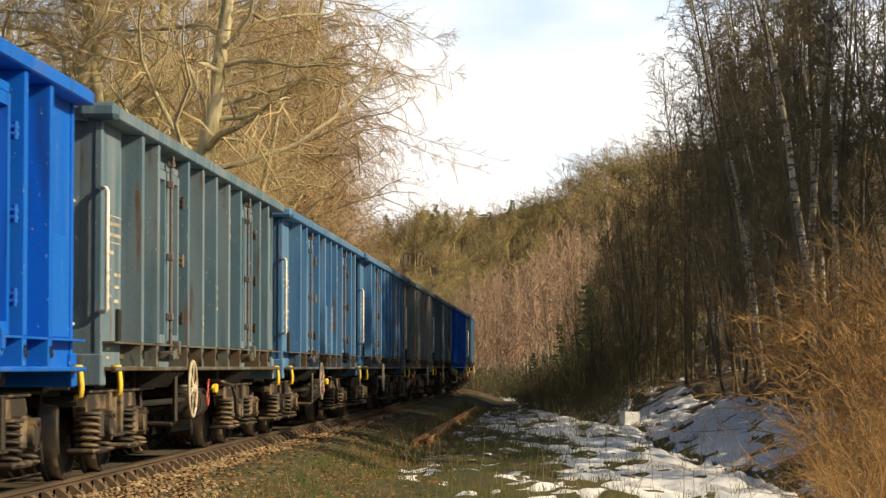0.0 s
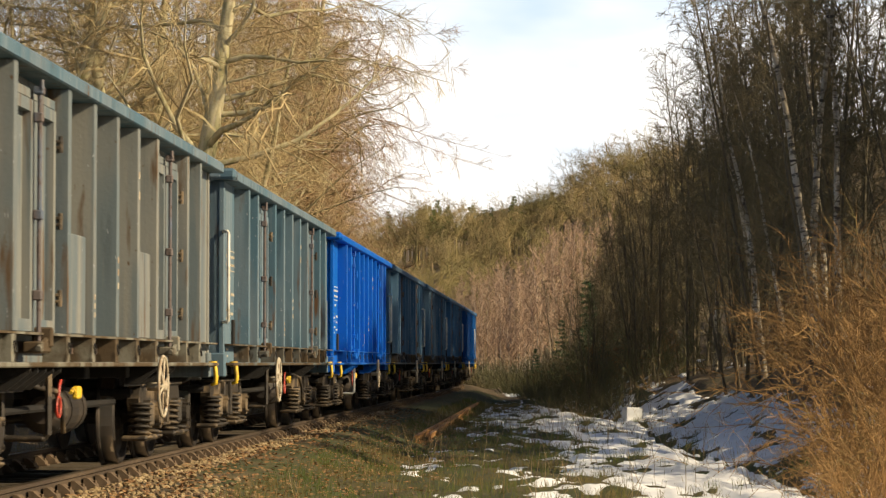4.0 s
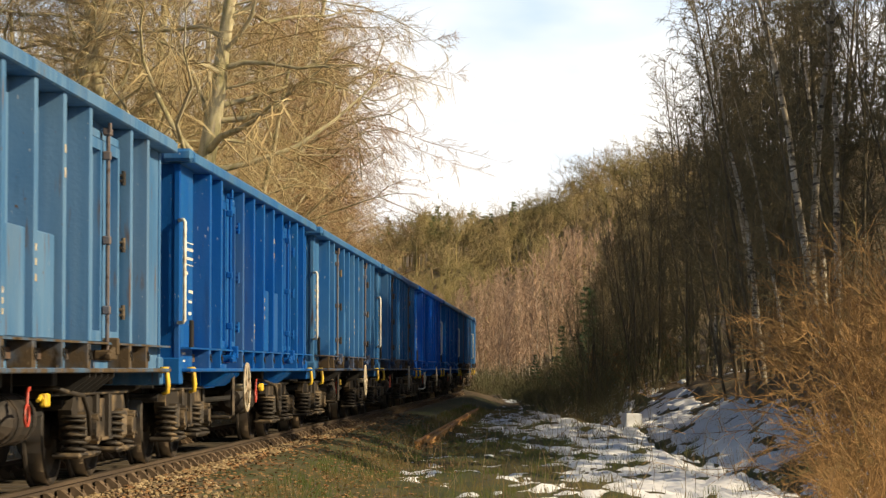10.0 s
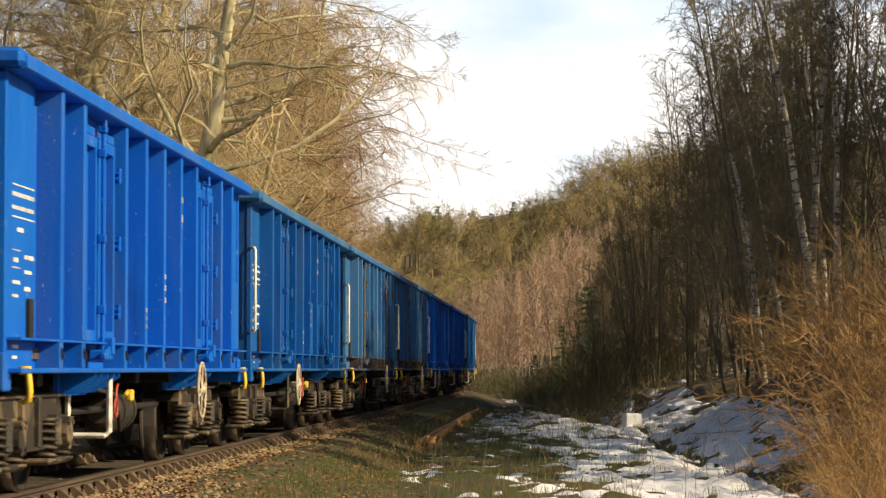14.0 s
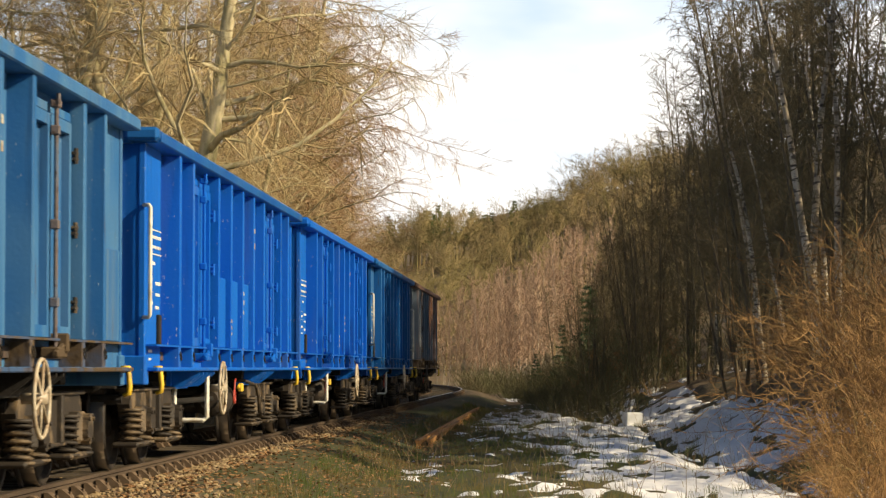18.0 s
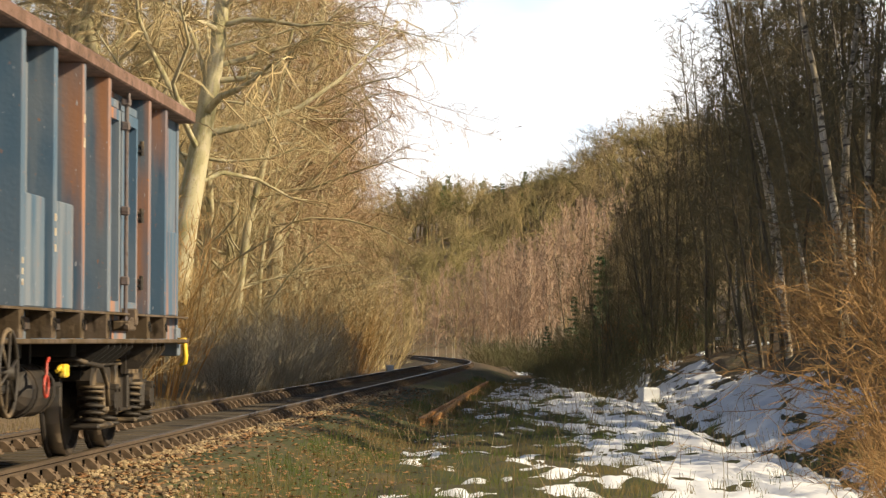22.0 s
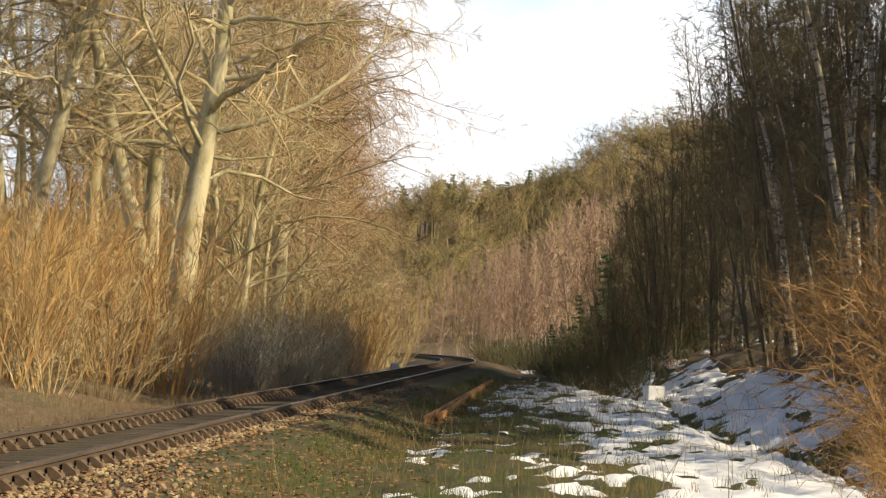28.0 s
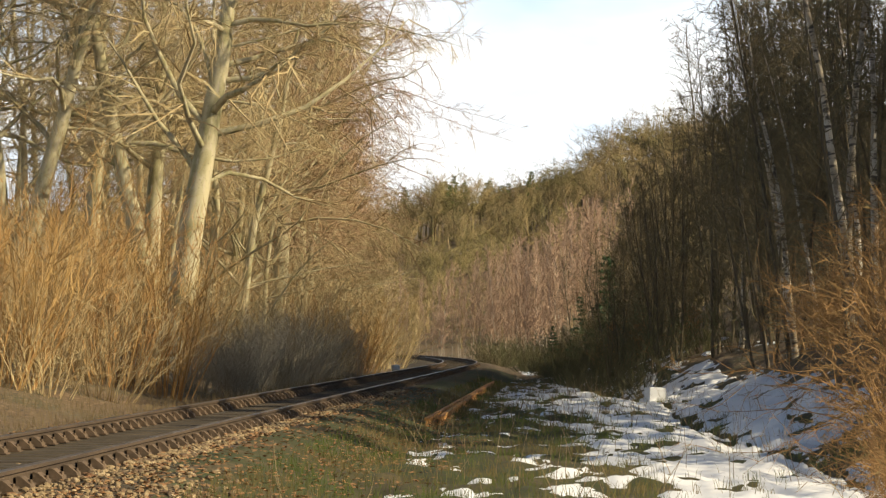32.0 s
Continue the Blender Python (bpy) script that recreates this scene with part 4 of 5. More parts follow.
def motions():
    # seconds and where the last wagon's leading end is along the track
    keys = [(0, 286.6), (6, 213.9), (9, 176.9), (10.5, 158.4), (13, 126.9), (18.5, 57.8), (19, 51.3), (21.5, 19.7), (22, 13.3), (32, -116.0)]
    steps = [i * 0.5 for i in range(65)]
    ts, ss = [k[0] for k in keys], [k[1] for k in keys]
    where = np.interp(steps, ts, ss)
    where[1:-1] = (where[:-2] + 2 * where[1:-1] + where[2:]) / 4
    for n, w in enumerate(TRAIN):
        walk(w, [(t, pose(*train_pose(n, s)[:2], 0, 0, 0, train_pose(n, s)[2])) for t, s in zip(steps, where)])

# ---- trees and bushes ----
def bent(rng, start, d, length, n, wiggle, lift):
    """A crooked line of n steps from start along d; lift bends it up (or down, below zero)."""
    p, pts = Vector(start), [Vector(start)]
    d = Vector(d).normalized()
    for _ in range(n):
        d = (d + Vector((rng.gauss(0, wiggle), rng.gauss(0, wiggle), rng.gauss(0, wiggle) + lift))).normalized()
        p = p + d * (length / n)
        pts.append(p.copy())
    return pts


def along(pts, f):
    f *= len(pts) - 1
    i = min(int(f), len(pts) - 2)
    return pts[i].lerp(pts[i + 1], f - i), (pts[i + 1] - pts[i]).normalized()


def sideways(rng, d, angle):
    """A direction at that angle from d, any way round."""
    s = d.orthogonal().normalized()
    s = Matrix.Rotation(rng.uniform(0, 2 * math.pi), 3, d) @ s
    return (d * math.cos(angle) + s * math.sin(angle)).normalized()


def tree_meshes(name, seed, H, r0, bark, twig, n1=26, n2=8, n3=12, start=0.3, angle=1.0, reach=0.38, lean=(0, 0), wiggle=0.05, droop=-0.03,
                twig_r=0.009, lift=0.06, sides=8, fork=1, arms=(), arm_lift=0.0):
    """Meshes of a bare tree: its trunk, and its crown of boughs, branches and twigs."""
    rng = random.Random(seed)
    trunk, crown = Mesh(), Mesh()
    stems = []
    for k in range(fork):
        d = Vector((lean[0] + (rng.uniform(-0.16, 0.16) if fork > 1 else 0), lean[1] + (rng.uniform(-0.16, 0.16) if fork > 1 else 0), 1))
        o = (rng.uniform(-0.25, 0.25) * (fork > 1), rng.uniform(-0.25, 0.25) * (fork > 1), -0.3)
        q = rng.uniform(0.8, 1.0) if fork > 1 else 1
        pts = bent(rng, o, d, H * q, 12, wiggle * 0.4, 0.02)
        stems.append(pts)
        trunk.tube(pts, [r0 * q * (1.25 if i == 0 else 1 - 0.90 * (i / 12) ** 1.1) for i in range(13)], sides)
    for i in range(n1 + len(arms)):
        pts = stems[i % fork]
        f = start + (1 - start) * ((i + rng.random()) / n1) ** 0.9 * 0.98
        if i >= n1:
            f = arms[i - n1][0]
        p, d = along(pts, f)
        L = H * reach * (1.05 - 0.72 * (f - start) / (1 - start)) * rng.uniform(0.65, 1.15)
        way = sideways(rng, d, angle * rng.uniform(0.7, 1.2))
        if i >= n1:
            way, L = Vector(arms[i - n1][1]), arms[i - n1][2]
        b = bent(rng, p, way, L, 5, wiggle * (2.3 if i < n1 else 1.5), lift if i < n1 else arm_lift)
        rb = max(twig_r * 1.6, r0 * 0.38 * (1 - 0.75 * f) * rng.uniform(0.7, 1.2))
        if i >= n1:
            rb *= 0.4
        (trunk if rb > 0.035 else crown).tube(b, [rb * (1 - 0.85 * j / 5) for j in range(6)], 5 if rb > 0.035 else 3)
        fine = twig_r if i < n1 else twig_r * 0.95
        for j in range(n2 if i < n1 else int(n2 * 1.6)):
            g = 0.12 + 0.88 * (j + rng.random()) / n2 if i < n1 else rng.uniform(0.2, 1.0)
            p2, d2 = along(b, min(g, 0.999))
            L2 = min(L, H * reach) * (0.44 if i < n1 else 0.26) * (1.2 - 0.7 * g) * rng.uniform(0.5, 1.45)
            c = bent(rng, p2, sideways(rng, d2, rng.uniform(0.5, 1.1)), L2, 3, wiggle * 2.6, droop)
            r2 = max(fine, rb * 0.22)
            crown.tube(c[:3], [r2, r2 * 0.85, r2 * 0.65], 3)
            crown.spike(c[2], c[3] - c[2], r2 * 0.65)
            for k in range(n3 if i < n1 else n3 // 2):
                p3, d3 = along(c, min(0.1 + 0.9 * (k + rng.random()) / n3, 0.999))
                e = sideways(rng, d3, rng.uniform(0.35, 1.0)) * (L2 * rng.uniform(0.25, 0.65))
                e.z += droop * 2 * L2
                crown.spike(p3, e, fine * 0.8)
    return trunk.data(name + "_trunk", bark, True), crown.data(name + "_crown", twig)


def shrub_meshes(name, seed, H, stems, twig, spread_=0.35, n2=7, r=0.012, wiggle=0.06, n3=5, lift=0.03):
    """Meshes of a bush: many thin stems from the ground, and their side twigs."""
    rng = random.Random(seed)
    a, b = Mesh(), Mesh()
    for i in range(stems):
        w, q = rng.uniform(0, 6.283), rng.random() ** 0.6
        o = (math.cos(w) * q * spread_ * H * 0.5, math.sin(w) * q * spread_ * H * 0.5, -0.1)
        d = (math.cos(w) * q * spread_ * 1.3, math.sin(w) * q * spread_ * 1.3, 1)
        L = H * rng.uniform(0.45, 1.05)
        s = bent(rng, o, d, L, 5, wiggle, lift)
        a.tube(s[:5], [r * (1.3 - 1.0 * j / 5) for j in range(5)], 3)
        a.spike(s[4], s[5] - s[4], r * 0.5)
        for j in range(n2):
            p, dd = along(s, 0.15 + 0.84 * (j + rng.random()) / n2)
            c = bent(rng, p, sideways(rng, dd, rng.uniform(0.3, 0.8)), L * rng.uniform(0.15, 0.34), 2, wiggle * 2, lift)
            b.tube(c[:2], [r * 0.55, r * 0.45], 3)
            b.spike(c[1], c[2] - c[1], r * 0.45)
            for k in range(n3):
                p3, d3 = along(c, 0.1 + 0.85 * rng.random())
                b.spike(p3, sideways(rng, d3, rng.uniform(0.3, 0.9)) * (L * rng.uniform(0.06, 0.16)), r * 0.42)
    return a.data(name + "_stems", twig), b.data(name + "_twigs", twig)


def conifer_meshes(name, seed, H, bark, needle, width=0.26, bare=0.1, tiers=16, ragged=0.25):
    """A conifer: trunk, and boughs of many small needle sprays."""
    rng = random.Random(seed)
    t, c = Mesh(), Mesh()
    t.tube(bent(rng, (0, 0, -0.3), (0, 0, 1), H, 8, 0.015, 0.02), [0.012 * H * (1 - 0.9 * i / 8) for i in range(9)], 6)
    for i in range(tiers):
        f = bare + (0.99 - bare) * (i + 0.5) / tiers
        for k in range(8):
            L = H * width * (1.04 - f) * rng.uniform(1 - ragged, 1 + ragged)
            w = rng.uniform(0, 6.283)
            b = bent(rng, (0, 0, H * f), (math.cos(w), math.sin(w), rng.uniform(-0.15, 0.3)), L, 2, 0.08, 0.03)
            c.tube(b, [0.012, 0.010, 0.004], 3)
            for j in range(16):
                p, d = along(b, rng.uniform(0.1, 0.999))
                c.spike(p, sideways(rng, d, rng.uniform(0.3, 1.0)) * (H * 0.035 * rng.uniform(0.6, 1.4)), H * 0.006)
    return t.data(name + "_trunk", bark), c.data(name + "_needles", needle)


def plant(name, meshes, x, y, rz, size, label, category, group="", names=("trunk", "crown"), z=None, tilt=(0, 0)):
    root = new(name)
    root.matrix_basis = pose(x, y, land(x, y) if z is None else z, tilt[0], tilt[1], 0) @ pose(0, 0, 0, 0, 0, rz) @ Matrix.Diagonal((size, size, size, 1))
    for n, me in zip(names, meshes):
        part(n, me, None, root)
    return tagged(root, label, category, group=group)


def build_left_wood():
    rng = random.Random(11)
    big = [tree_meshes("beech", 21 + i, 19, 0.36, M_BEECH, M_BEECHTWIG, n1=40, n2=14, n3=16, start=0.34, angle=1.1, reach=0.34, wiggle=0.12, droop=-0.055,
                       twig_r=0.0088, lift=0.0, sides=10) for i in range(2)]
    arms = [(0.44, (1, -0.1, 0.30), 5.2), (0.52, (1, 0.1, 0.45), 7.6), (0.58, (1, -0.3, 0.5), 7.0), (0.60, (0.8, 0.2, 0.7), 8.0), (0.66, (1, -0.2, 0.5), 7.4)]
    big.append(tree_meshes("beech", 200, 19, 0.44, M_BEECH, M_BEECHTWIG, n1=32, n2=16, n3=16, start=0.28, angle=1.15, reach=0.40, wiggle=0.10, droop=-0.09,
                           twig_r=0.0088, lift=0.0, sides=10, arms=arms, arm_lift=-0.13))
    arms = [(0.60, (1, -0.1, 0.22), 8.6), (0.63, (1, 0.1, 0.10), 9.0), (0.52, (1, -0.2, 0.2), 5.6), (0.70, (1, 0.0, 0.3), 7.0), (0.42, (1, 0.1, 0.2), 5.0), (0.78, (1, -0.1, 0.3), 6.0)]
    big.append(tree_meshes("beech", 28, 19, 0.36, M_BEECH, M_REDTWIG, n1=36, n2=16, n3=16, start=0.20, angle=1.15, reach=0.36, wiggle=0.10, droop=-0.07,
                           twig_r=0.0088, lift=0.0, sides=10, arms=arms, arm_lift=-0.045))
    big.append(tree_meshes("beech", 29, 19, 0.34, M_BEECH, M_REDTWIG, n1=40, n2=14, n3=16, start=0.15, angle=1.1, reach=0.36, wiggle=0.10, droop=-0.10,
                           twig_r=0.0088, lift=0.0, sides=10))
    slim = [tree_meshes("slim_beech", 31 + i, 15, 0.17, M_BEECH, M_BEECHTWIG, n1=26, n2=11, n3=10, start=0.05, angle=1.1, reach=0.34, wiggle=0.10, droop=-0.03,
                        twig_r=0.0085, lift=0.02) for i in range(2)]
    spots = [(-7.55, 72.5, 0, 0.92, 2, (0, 9)), (-8.2, 77, 200, 0.9, 1, (0, -1)), (-9.1, 80, 100, 0.85, 0, (0, 1)), (-7.6, 93, 310, 0.93, 4, (0, 8)),
             (-13.0, 77, 250, 0.80, 1, (0, 7)), (-12.6, 76, 60, 0.85, 0, (0, 12)), (-7.8, 106, 10, 0.85, 3, (0, 3)), (-8.0, 118, 40, 0.85, 4, (0, 6)),
             (-6.4, 109, 150, 0.8, 4, (0, 5)), (-10.6, 92, 20, 0.95, 1, (0, 4)), (-6.6, 98, 0, 0.92, 3, (0, 6)), (-6.1, 105, 200, 0.83, 4, (0, 5)), (-11.8, 86, 140, 0.85, 0, (0, 3))]
    for x, y, rz, q, i, tilt in spots:
        plant("beech_tree", big[i], x, y, rz, q, "tall bare beech with pale bark and drooping brown twigs", "tree", "beeches beside the track", tilt=tilt)
    for i in range(34):
        y = rng.uniform(86, 165)
        x = centre_x(y) - (rng.uniform(5.0, 9.0) if i % 2 else rng.uniform(6, 22))
        plant("beech_tree", slim[rng.randrange(2)], x, y, rng.uniform(0, 360), rng.uniform(0.6, 1.1), "slim bare beech with sunlit greenish-grey bark", "tree",
              "beeches beside the track", tilt=(rng.uniform(-4, 4), rng.uniform(-4, 8)))
    for i in range(14):
        y = rng.uniform(92, 118)
        x = -(0.058 + 0.112 * (i + rng.random()) / 14) * y
        plant("beech_tree", slim[i % 2], x, y, rng.uniform(0, 360), rng.uniform(0.9, 1.25), "slim bare beech standing behind the big trees", "tree",
              "beeches beside the track", tilt=(rng.uniform(-4, 4), rng.uniform(-4, 6)))
    willow = [shrub_meshes("willow", 41 + i, 3.4, 34, M_WILLOW, 0.42, 8, 0.011) for i in range(2)]
    grey = [shrub_meshes("grey_bush", 51 + i, 2.1, 40, M_GREYBUSH, 0.45, 7, 0.010) for i in range(2)]
    tan = [shrub_meshes("tan_bush", 56 + i, 3.2, 30, M_BEECHTWIG, 0.55, 8, 0.011, 0.09, 6, 0.0) for i in range(2)]
    for i in range(9):
        y = rng.uniform(50, 66)
        x = -(0.118 + 0.055 * (i + rng.random()) / 9) * y
        plant("willow_bush", willow[i % 2], x, y, rng.uniform(0, 360), rng.uniform(0.9, 1.4), "leafless bush of orange-brown upright twigs", "bush", "bushes along the track",
              ("framework", "twig_mass"))
    for i in range(38):
        y = 50 + 86 * rng.random() ** 1.1
        x = centre_x(y) - rng.uniform(3.6, 8.5) + 0.5 * ease(y, 100, 120)
        kind = willow if rng.random() < 0.35 else tan
        plant("willow_bush" if kind is willow else "hazel_bush", kind[rng.randrange(2)], x, y, rng.uniform(0, 360), rng.uniform(0.7, 1.25),
              "leafless bush of orange-brown upright twigs" if kind is willow else "leafless bush of pale brown twigs", "bush", "bushes along the track", ("framework", "twig_mass"))
    for _ in range(26):
        y = rng.uniform(60, 104)
        x = centre_x(y) - rng.uniform(2.6, 4.4)
        plant("grey_bush", grey[rng.randrange(2)], x, y, rng.uniform(0, 360), rng.uniform(0.6, 1.05), "low leafless bush of grey-brown twigs", "bush",
              "bushes along the track", ("framework", "twig_mass"))


def build_right_wood():
    rng = random.Random(12)
    dark = [tree_meshes("alder", 61 + i, 10.5, 0.065, M_DARKBARK, M_DARKTWIG, n1=24, n2=8, n3=7, start=0.06, angle=0.8, reach=0.27, wiggle=0.07, droop=0.0,
                        twig_r=0.009, lift=0.05, sides=6, fork=1 + i % 3) for i in range(4)]
    birch = [tree_meshes("birch", 71 + i, 12, 0.095, M_BIRCH, M_DARKTWIG, n1=20, n2=7, n3=12, start=0.30, angle=0.75, reach=0.22, wiggle=0.13, droop=-0.07,
                         twig_r=0.008, lift=0.05, sides=8) for i in range(3)]
    spots = []
    for _ in range(64):
        y = rng.uniform(50, 140)
        spots.append((rng.uniform(6.2 - 1.0 * ease(y, 60, 75), 9.0) + 7.0 * rng.random() ** 2, y))
    for _ in range(26):
        y = rng.uniform(62, 104)
        spots.append((0.098 * y + rng.uniform(0.6, 5.5), y))
    for _ in range(26):
        y = rng.uniform(84, 140)
        spots.append((y * rng.uniform(0.052, 0.086), y))
    # unseen trees right of the view, added with fat twigs to block the sun
    thick = tree_meshes("alder", 66, 11.5, 0.11, M_DARKBARK, M_DARKTWIG, n1=26, n2=9, n3=12, start=0.30, angle=0.9, reach=0.30, wiggle=0.08, droop=0.0,
                        twig_r=0.032, lift=0.04, sides=6)
    for _ in range(74):
        y = rng.uniform(31, 92)
        x = 0.17 * y + 1.6 + 9.0 * rng.random()
        plant("alder_tree", thick, x, y, rng.uniform(0, 360), 0.50 + 0.23 * ease(y, 46, 54) + 0.022 * (x - 9) + rng.uniform(-0.05, 0.05), "dense unseen tree added on the bank to cast shade", "tree", "dark wood on the bank")
    for x, y in spots:
        # the wood grows taller away from the line, and is young where it meets the hill
        tall = y * np.interp(x / y, (0.038, 0.047, 0.060, 0.070, 0.077, 0.090, 0.102, 0.120, 0.150), (0.028, 0.036, 0.045, 0.058, 0.086, 0.106, 0.130, 0.165, 0.205)) + 0.95 - land(x, y)
        q = max(0.22, min(1.75, tall / 10.5 * rng.uniform(0.72, 1.0)))
        plant("alder_tree", dark[rng.randrange(4)], x, y, rng.uniform(0, 360), q, "thin bare tree with dark bark and fine dark twigs", "tree",
              "dark wood on the bank", tilt=(rng.uniform(-4, 4), rng.uniform(-7, 3)))
    for x, y, q, tilt, i in [(8.35, 55, 1.05, (0, -9.5), 0), (8.2, 55.5, 1.1, (2, -0.5), 1), (8.85, 56, 1.0, (0, -1), 0), (8.2, 60, 0.62, (0, -7), 1), (7.62, 60, 0.85, (0, -2), 2), (8.35, 66, 0.95, (0, -3), 2), (9.3, 62, 0.9, (0, 2), 1), (7.9, 74, 0.8, (0, 1), 0)]:
        plant("birch_tree", birch[i], x, y, 50 * i + 9 * y, q, "slender birch with white, dark-flecked bark", "tree", "birches on the bank", tilt=tilt)
    bramble = [shrub_meshes("bramble", 81 + i, 2.4, 28, M_BRAMBLE, 0.5, 9, 0.009, 0.24, 4, -0.08) for i in range(3)]
    spots = [(4.5, 28.5, 0.55), (4.9, 30, 0.75), (5.2, 32, 0.9), (5.6, 34, 1.1), (6.1, 36, 1.25), (6.5, 39, 1.3), (7.1, 43, 1.2), (7.7, 47, 1.2), (5.5, 31, 0.9), (6.4, 34, 1.3), (4.15, 26, 0.5), (4.5, 27, 0.7), (4.9, 28.2, 0.8), (5.2, 30, 1.0), (5.7, 33, 1.1), (6.6, 37, 1.3)]
    for _ in range(12):
        y = rng.uniform(38, 64)
        spots.append((7.0 + rng.uniform(0.0, 2.6) + 0.012 * (y - 30), y, rng.uniform(0.5, 1.1)))
    for x, y, q in spots:
        x += 0.3
        plant("bramble_bush", bramble[rng.randrange(3)], x, y, rng.uniform(0, 360), q, "tangled leafless bush of tan twigs on the bank", "bush",
              "bushes on the bank", ("framework", "twig_mass"))
    under = [shrub_meshes("undergrowth", 86 + i, 2.2, 26, M_THICKET, 0.6, 7, 0.010, 0.10, 5, 0.02) for i in range(2)]
    brush = [shrub_meshes("brush", 88 + i, 1.3, 44, M_THICKET, 0.7, 5, 0.009, 0.10, 3, 0.0) for i in range(2)]
    for _ in range(30):
        y = rng.uniform(74, 132)
        plant("brush", brush[rng.randrange(2)], 3.4 + 0.4 * ease(y, 90, 70) + rng.uniform(0, 2.2), y, rng.uniform(0, 360), rng.uniform(0.55, 1.1), "low reddish-brown brush at the foot of the wood", "bush",
              "brush at the wood's edge", ("framework", "twig_mass"))
    for _ in range(30):
        y = rng.uniform(134, 160)
        plant("brush", brush[rng.randrange(2)], centre_x(y) + rng.uniform(2.8, 11), y, rng.uniform(0, 360), rng.uniform(1.0, 1.7), "low brown brush before the birch thicket", "bush",
              "brush at the wood's edge", ("framework", "twig_mass"))
    for _ in range(34):
        y = rng.uniform(72, 140)
        plant("hazel_bush", under[rng.randrange(2)], 4.9 + rng.uniform(0, 3.2), y, rng.uniform(0, 360), rng.uniform(0.5, 1.1), "dark leafless undergrowth bush in the shade", "bush",
              "undergrowth of the bank", ("framework", "twig_mass"))


def leafy_sapling_meshes(name, seed, H):
    """A young beech that kept its dead leaves: thin stems and many small curled leaves."""
    rng = random.Random(seed)
    a, b = Mesh(), Mesh()
    for i in range(7):
        w = rng.uniform(0, 6.283)
        s = bent(rng, (0, 0, -0.1), (math.cos(w) * 0.3, math.sin(w) * 0.3, 1), H * rng.uniform(0.6, 1.05), 5, 0.06, 0.02)
        a.tube(s, [0.016 * (1.1 - j / 6) for j in range(6)], 4)
        for j in range(9):
            p, d = along(s, rng.uniform(0.2, 0.99))
            c = sideways(rng, d, rng.uniform(0.6, 1.2)) * (H * rng.uniform(0.15, 0.32))
            a.spike(p, c, 0.006)
            for k in range(12):
                q = p + c * rng.uniform(0.2, 1.0) + Vector((rng.gauss(0, 0.03), rng.gauss(0, 0.03), rng.gauss(0, 0.03)))
                u = sideways(rng, Vector((0, 0, -1)), rng.uniform(0.2, 1.2)) * 0.085
                v = u.cross(Vector((rng.random(), rng.random(), 0.3))).normalized() * 0.032
                b.add([tuple(q), tuple(q + u * 0.5 + v), tuple(q + u), tuple(q + u * 0.5 - v)], [(0, 1, 2), (0, 2, 3)])
    return a.data(name + "_stems", M_DARKBARK), b.data(name + "_leaves", M_LEAF)


def far_wood_mass(rng):
    """The hillside wood: hundreds of small bare trees, too many to count, in one mesh."""
    kinds = []
    for _ in range(6):
        m = Mesh()
        H = 7.0
        fork = Vector((rng.uniform(-0.2, 0.2), rng.uniform(-0.2, 0.2), H * rng.uniform(0.22, 0.36)))
        m.tube([Vector((0, 0, -0.5)), fork, fork * 1.5], [0.15, 0.11, 0.05], 4)
        for i in range(11):
            w = 6.283 * i / 11 + rng.uniform(-0.3, 0.3)
            up = rng.uniform(0.15, 2.2)
            b = Vector((math.cos(w), math.sin(w), up)).normalized() * (H * rng.uniform(0.40, 0.62) * (0.75 + 0.12 * up))
            p = fork * rng.uniform(0.8, 1.45)
            m.spike(p, b, 0.06)
            for j in range(7):
                p2 = p + b * rng.uniform(0.25, 1.0)
                c = sideways(rng, b.normalized(), rng.uniform(0.4, 1.0)) * (b.length * rng.uniform(0.22, 0.46))
                m.spike(p2, c, 0.026)
                for k in range(6):
                    m.spike(p2 + c * rng.uniform(0.2, 1.0), sideways(rng, c.normalized(), rng.uniform(0.4, 1.1)) * (c.length * rng.uniform(0.3, 0.7)), 0.017)
        kinds.append((np.array(m.v), [q for p in m.f for q in ((p,) if len(p) == 3 else ((p[0], p[1], p[2]), (p[0], p[2], p[3])))]))
    kinds = [(v, np.array(f)) for v, f in kinds]
    vs, fs, o = [], [], 0
    for i in range(380):
        if i < 90:
            y, q = rng.uniform(288, 318), rng.uniform(0.75, 1.1)
            x = (-0.05 + 0.16 * (i + rng.random()) / 90) * y
        else:
            y, q = 212 + 104 * rng.random() ** 0.8, rng.uniform(0.55, 1.1)
            x = rng.uniform(-0.06, 0.11) * y
        v, f = kinds[i % 6]
        a = rng.uniform(0, 6.283)
        r = np.array([[math.cos(a), math.sin(a), 0], [-math.sin(a), math.cos(a), 0], [0, 0, rng.uniform(0.8, 1.15)]]) * q
        vs.append(v @ r + np.array([x, y, land(x, y)]))
        fs.append(f + o)
        o += len(v)
    v, f = np.concatenate(vs), np.concatenate(fs)
    me = bpy.data.meshes.new("hillside_wood")
    me.vertices.add(len(v))
    me.vertices.foreach_set("co", v.ravel())
    me.loops.add(f.size)
    me.loops.foreach_set("vertex_index", f.ravel())
    me.polygons.add(len(f))
    me.polygons.foreach_set("loop_start", np.arange(0, f.size, 3))
    me.materials.append(M_HILLTWIG)
    me.update()
    me.validate()
    tagged(new("hillside_wood", me), "bare olive-brown wood covering the distant hillside", "woodland", kind="stuff")


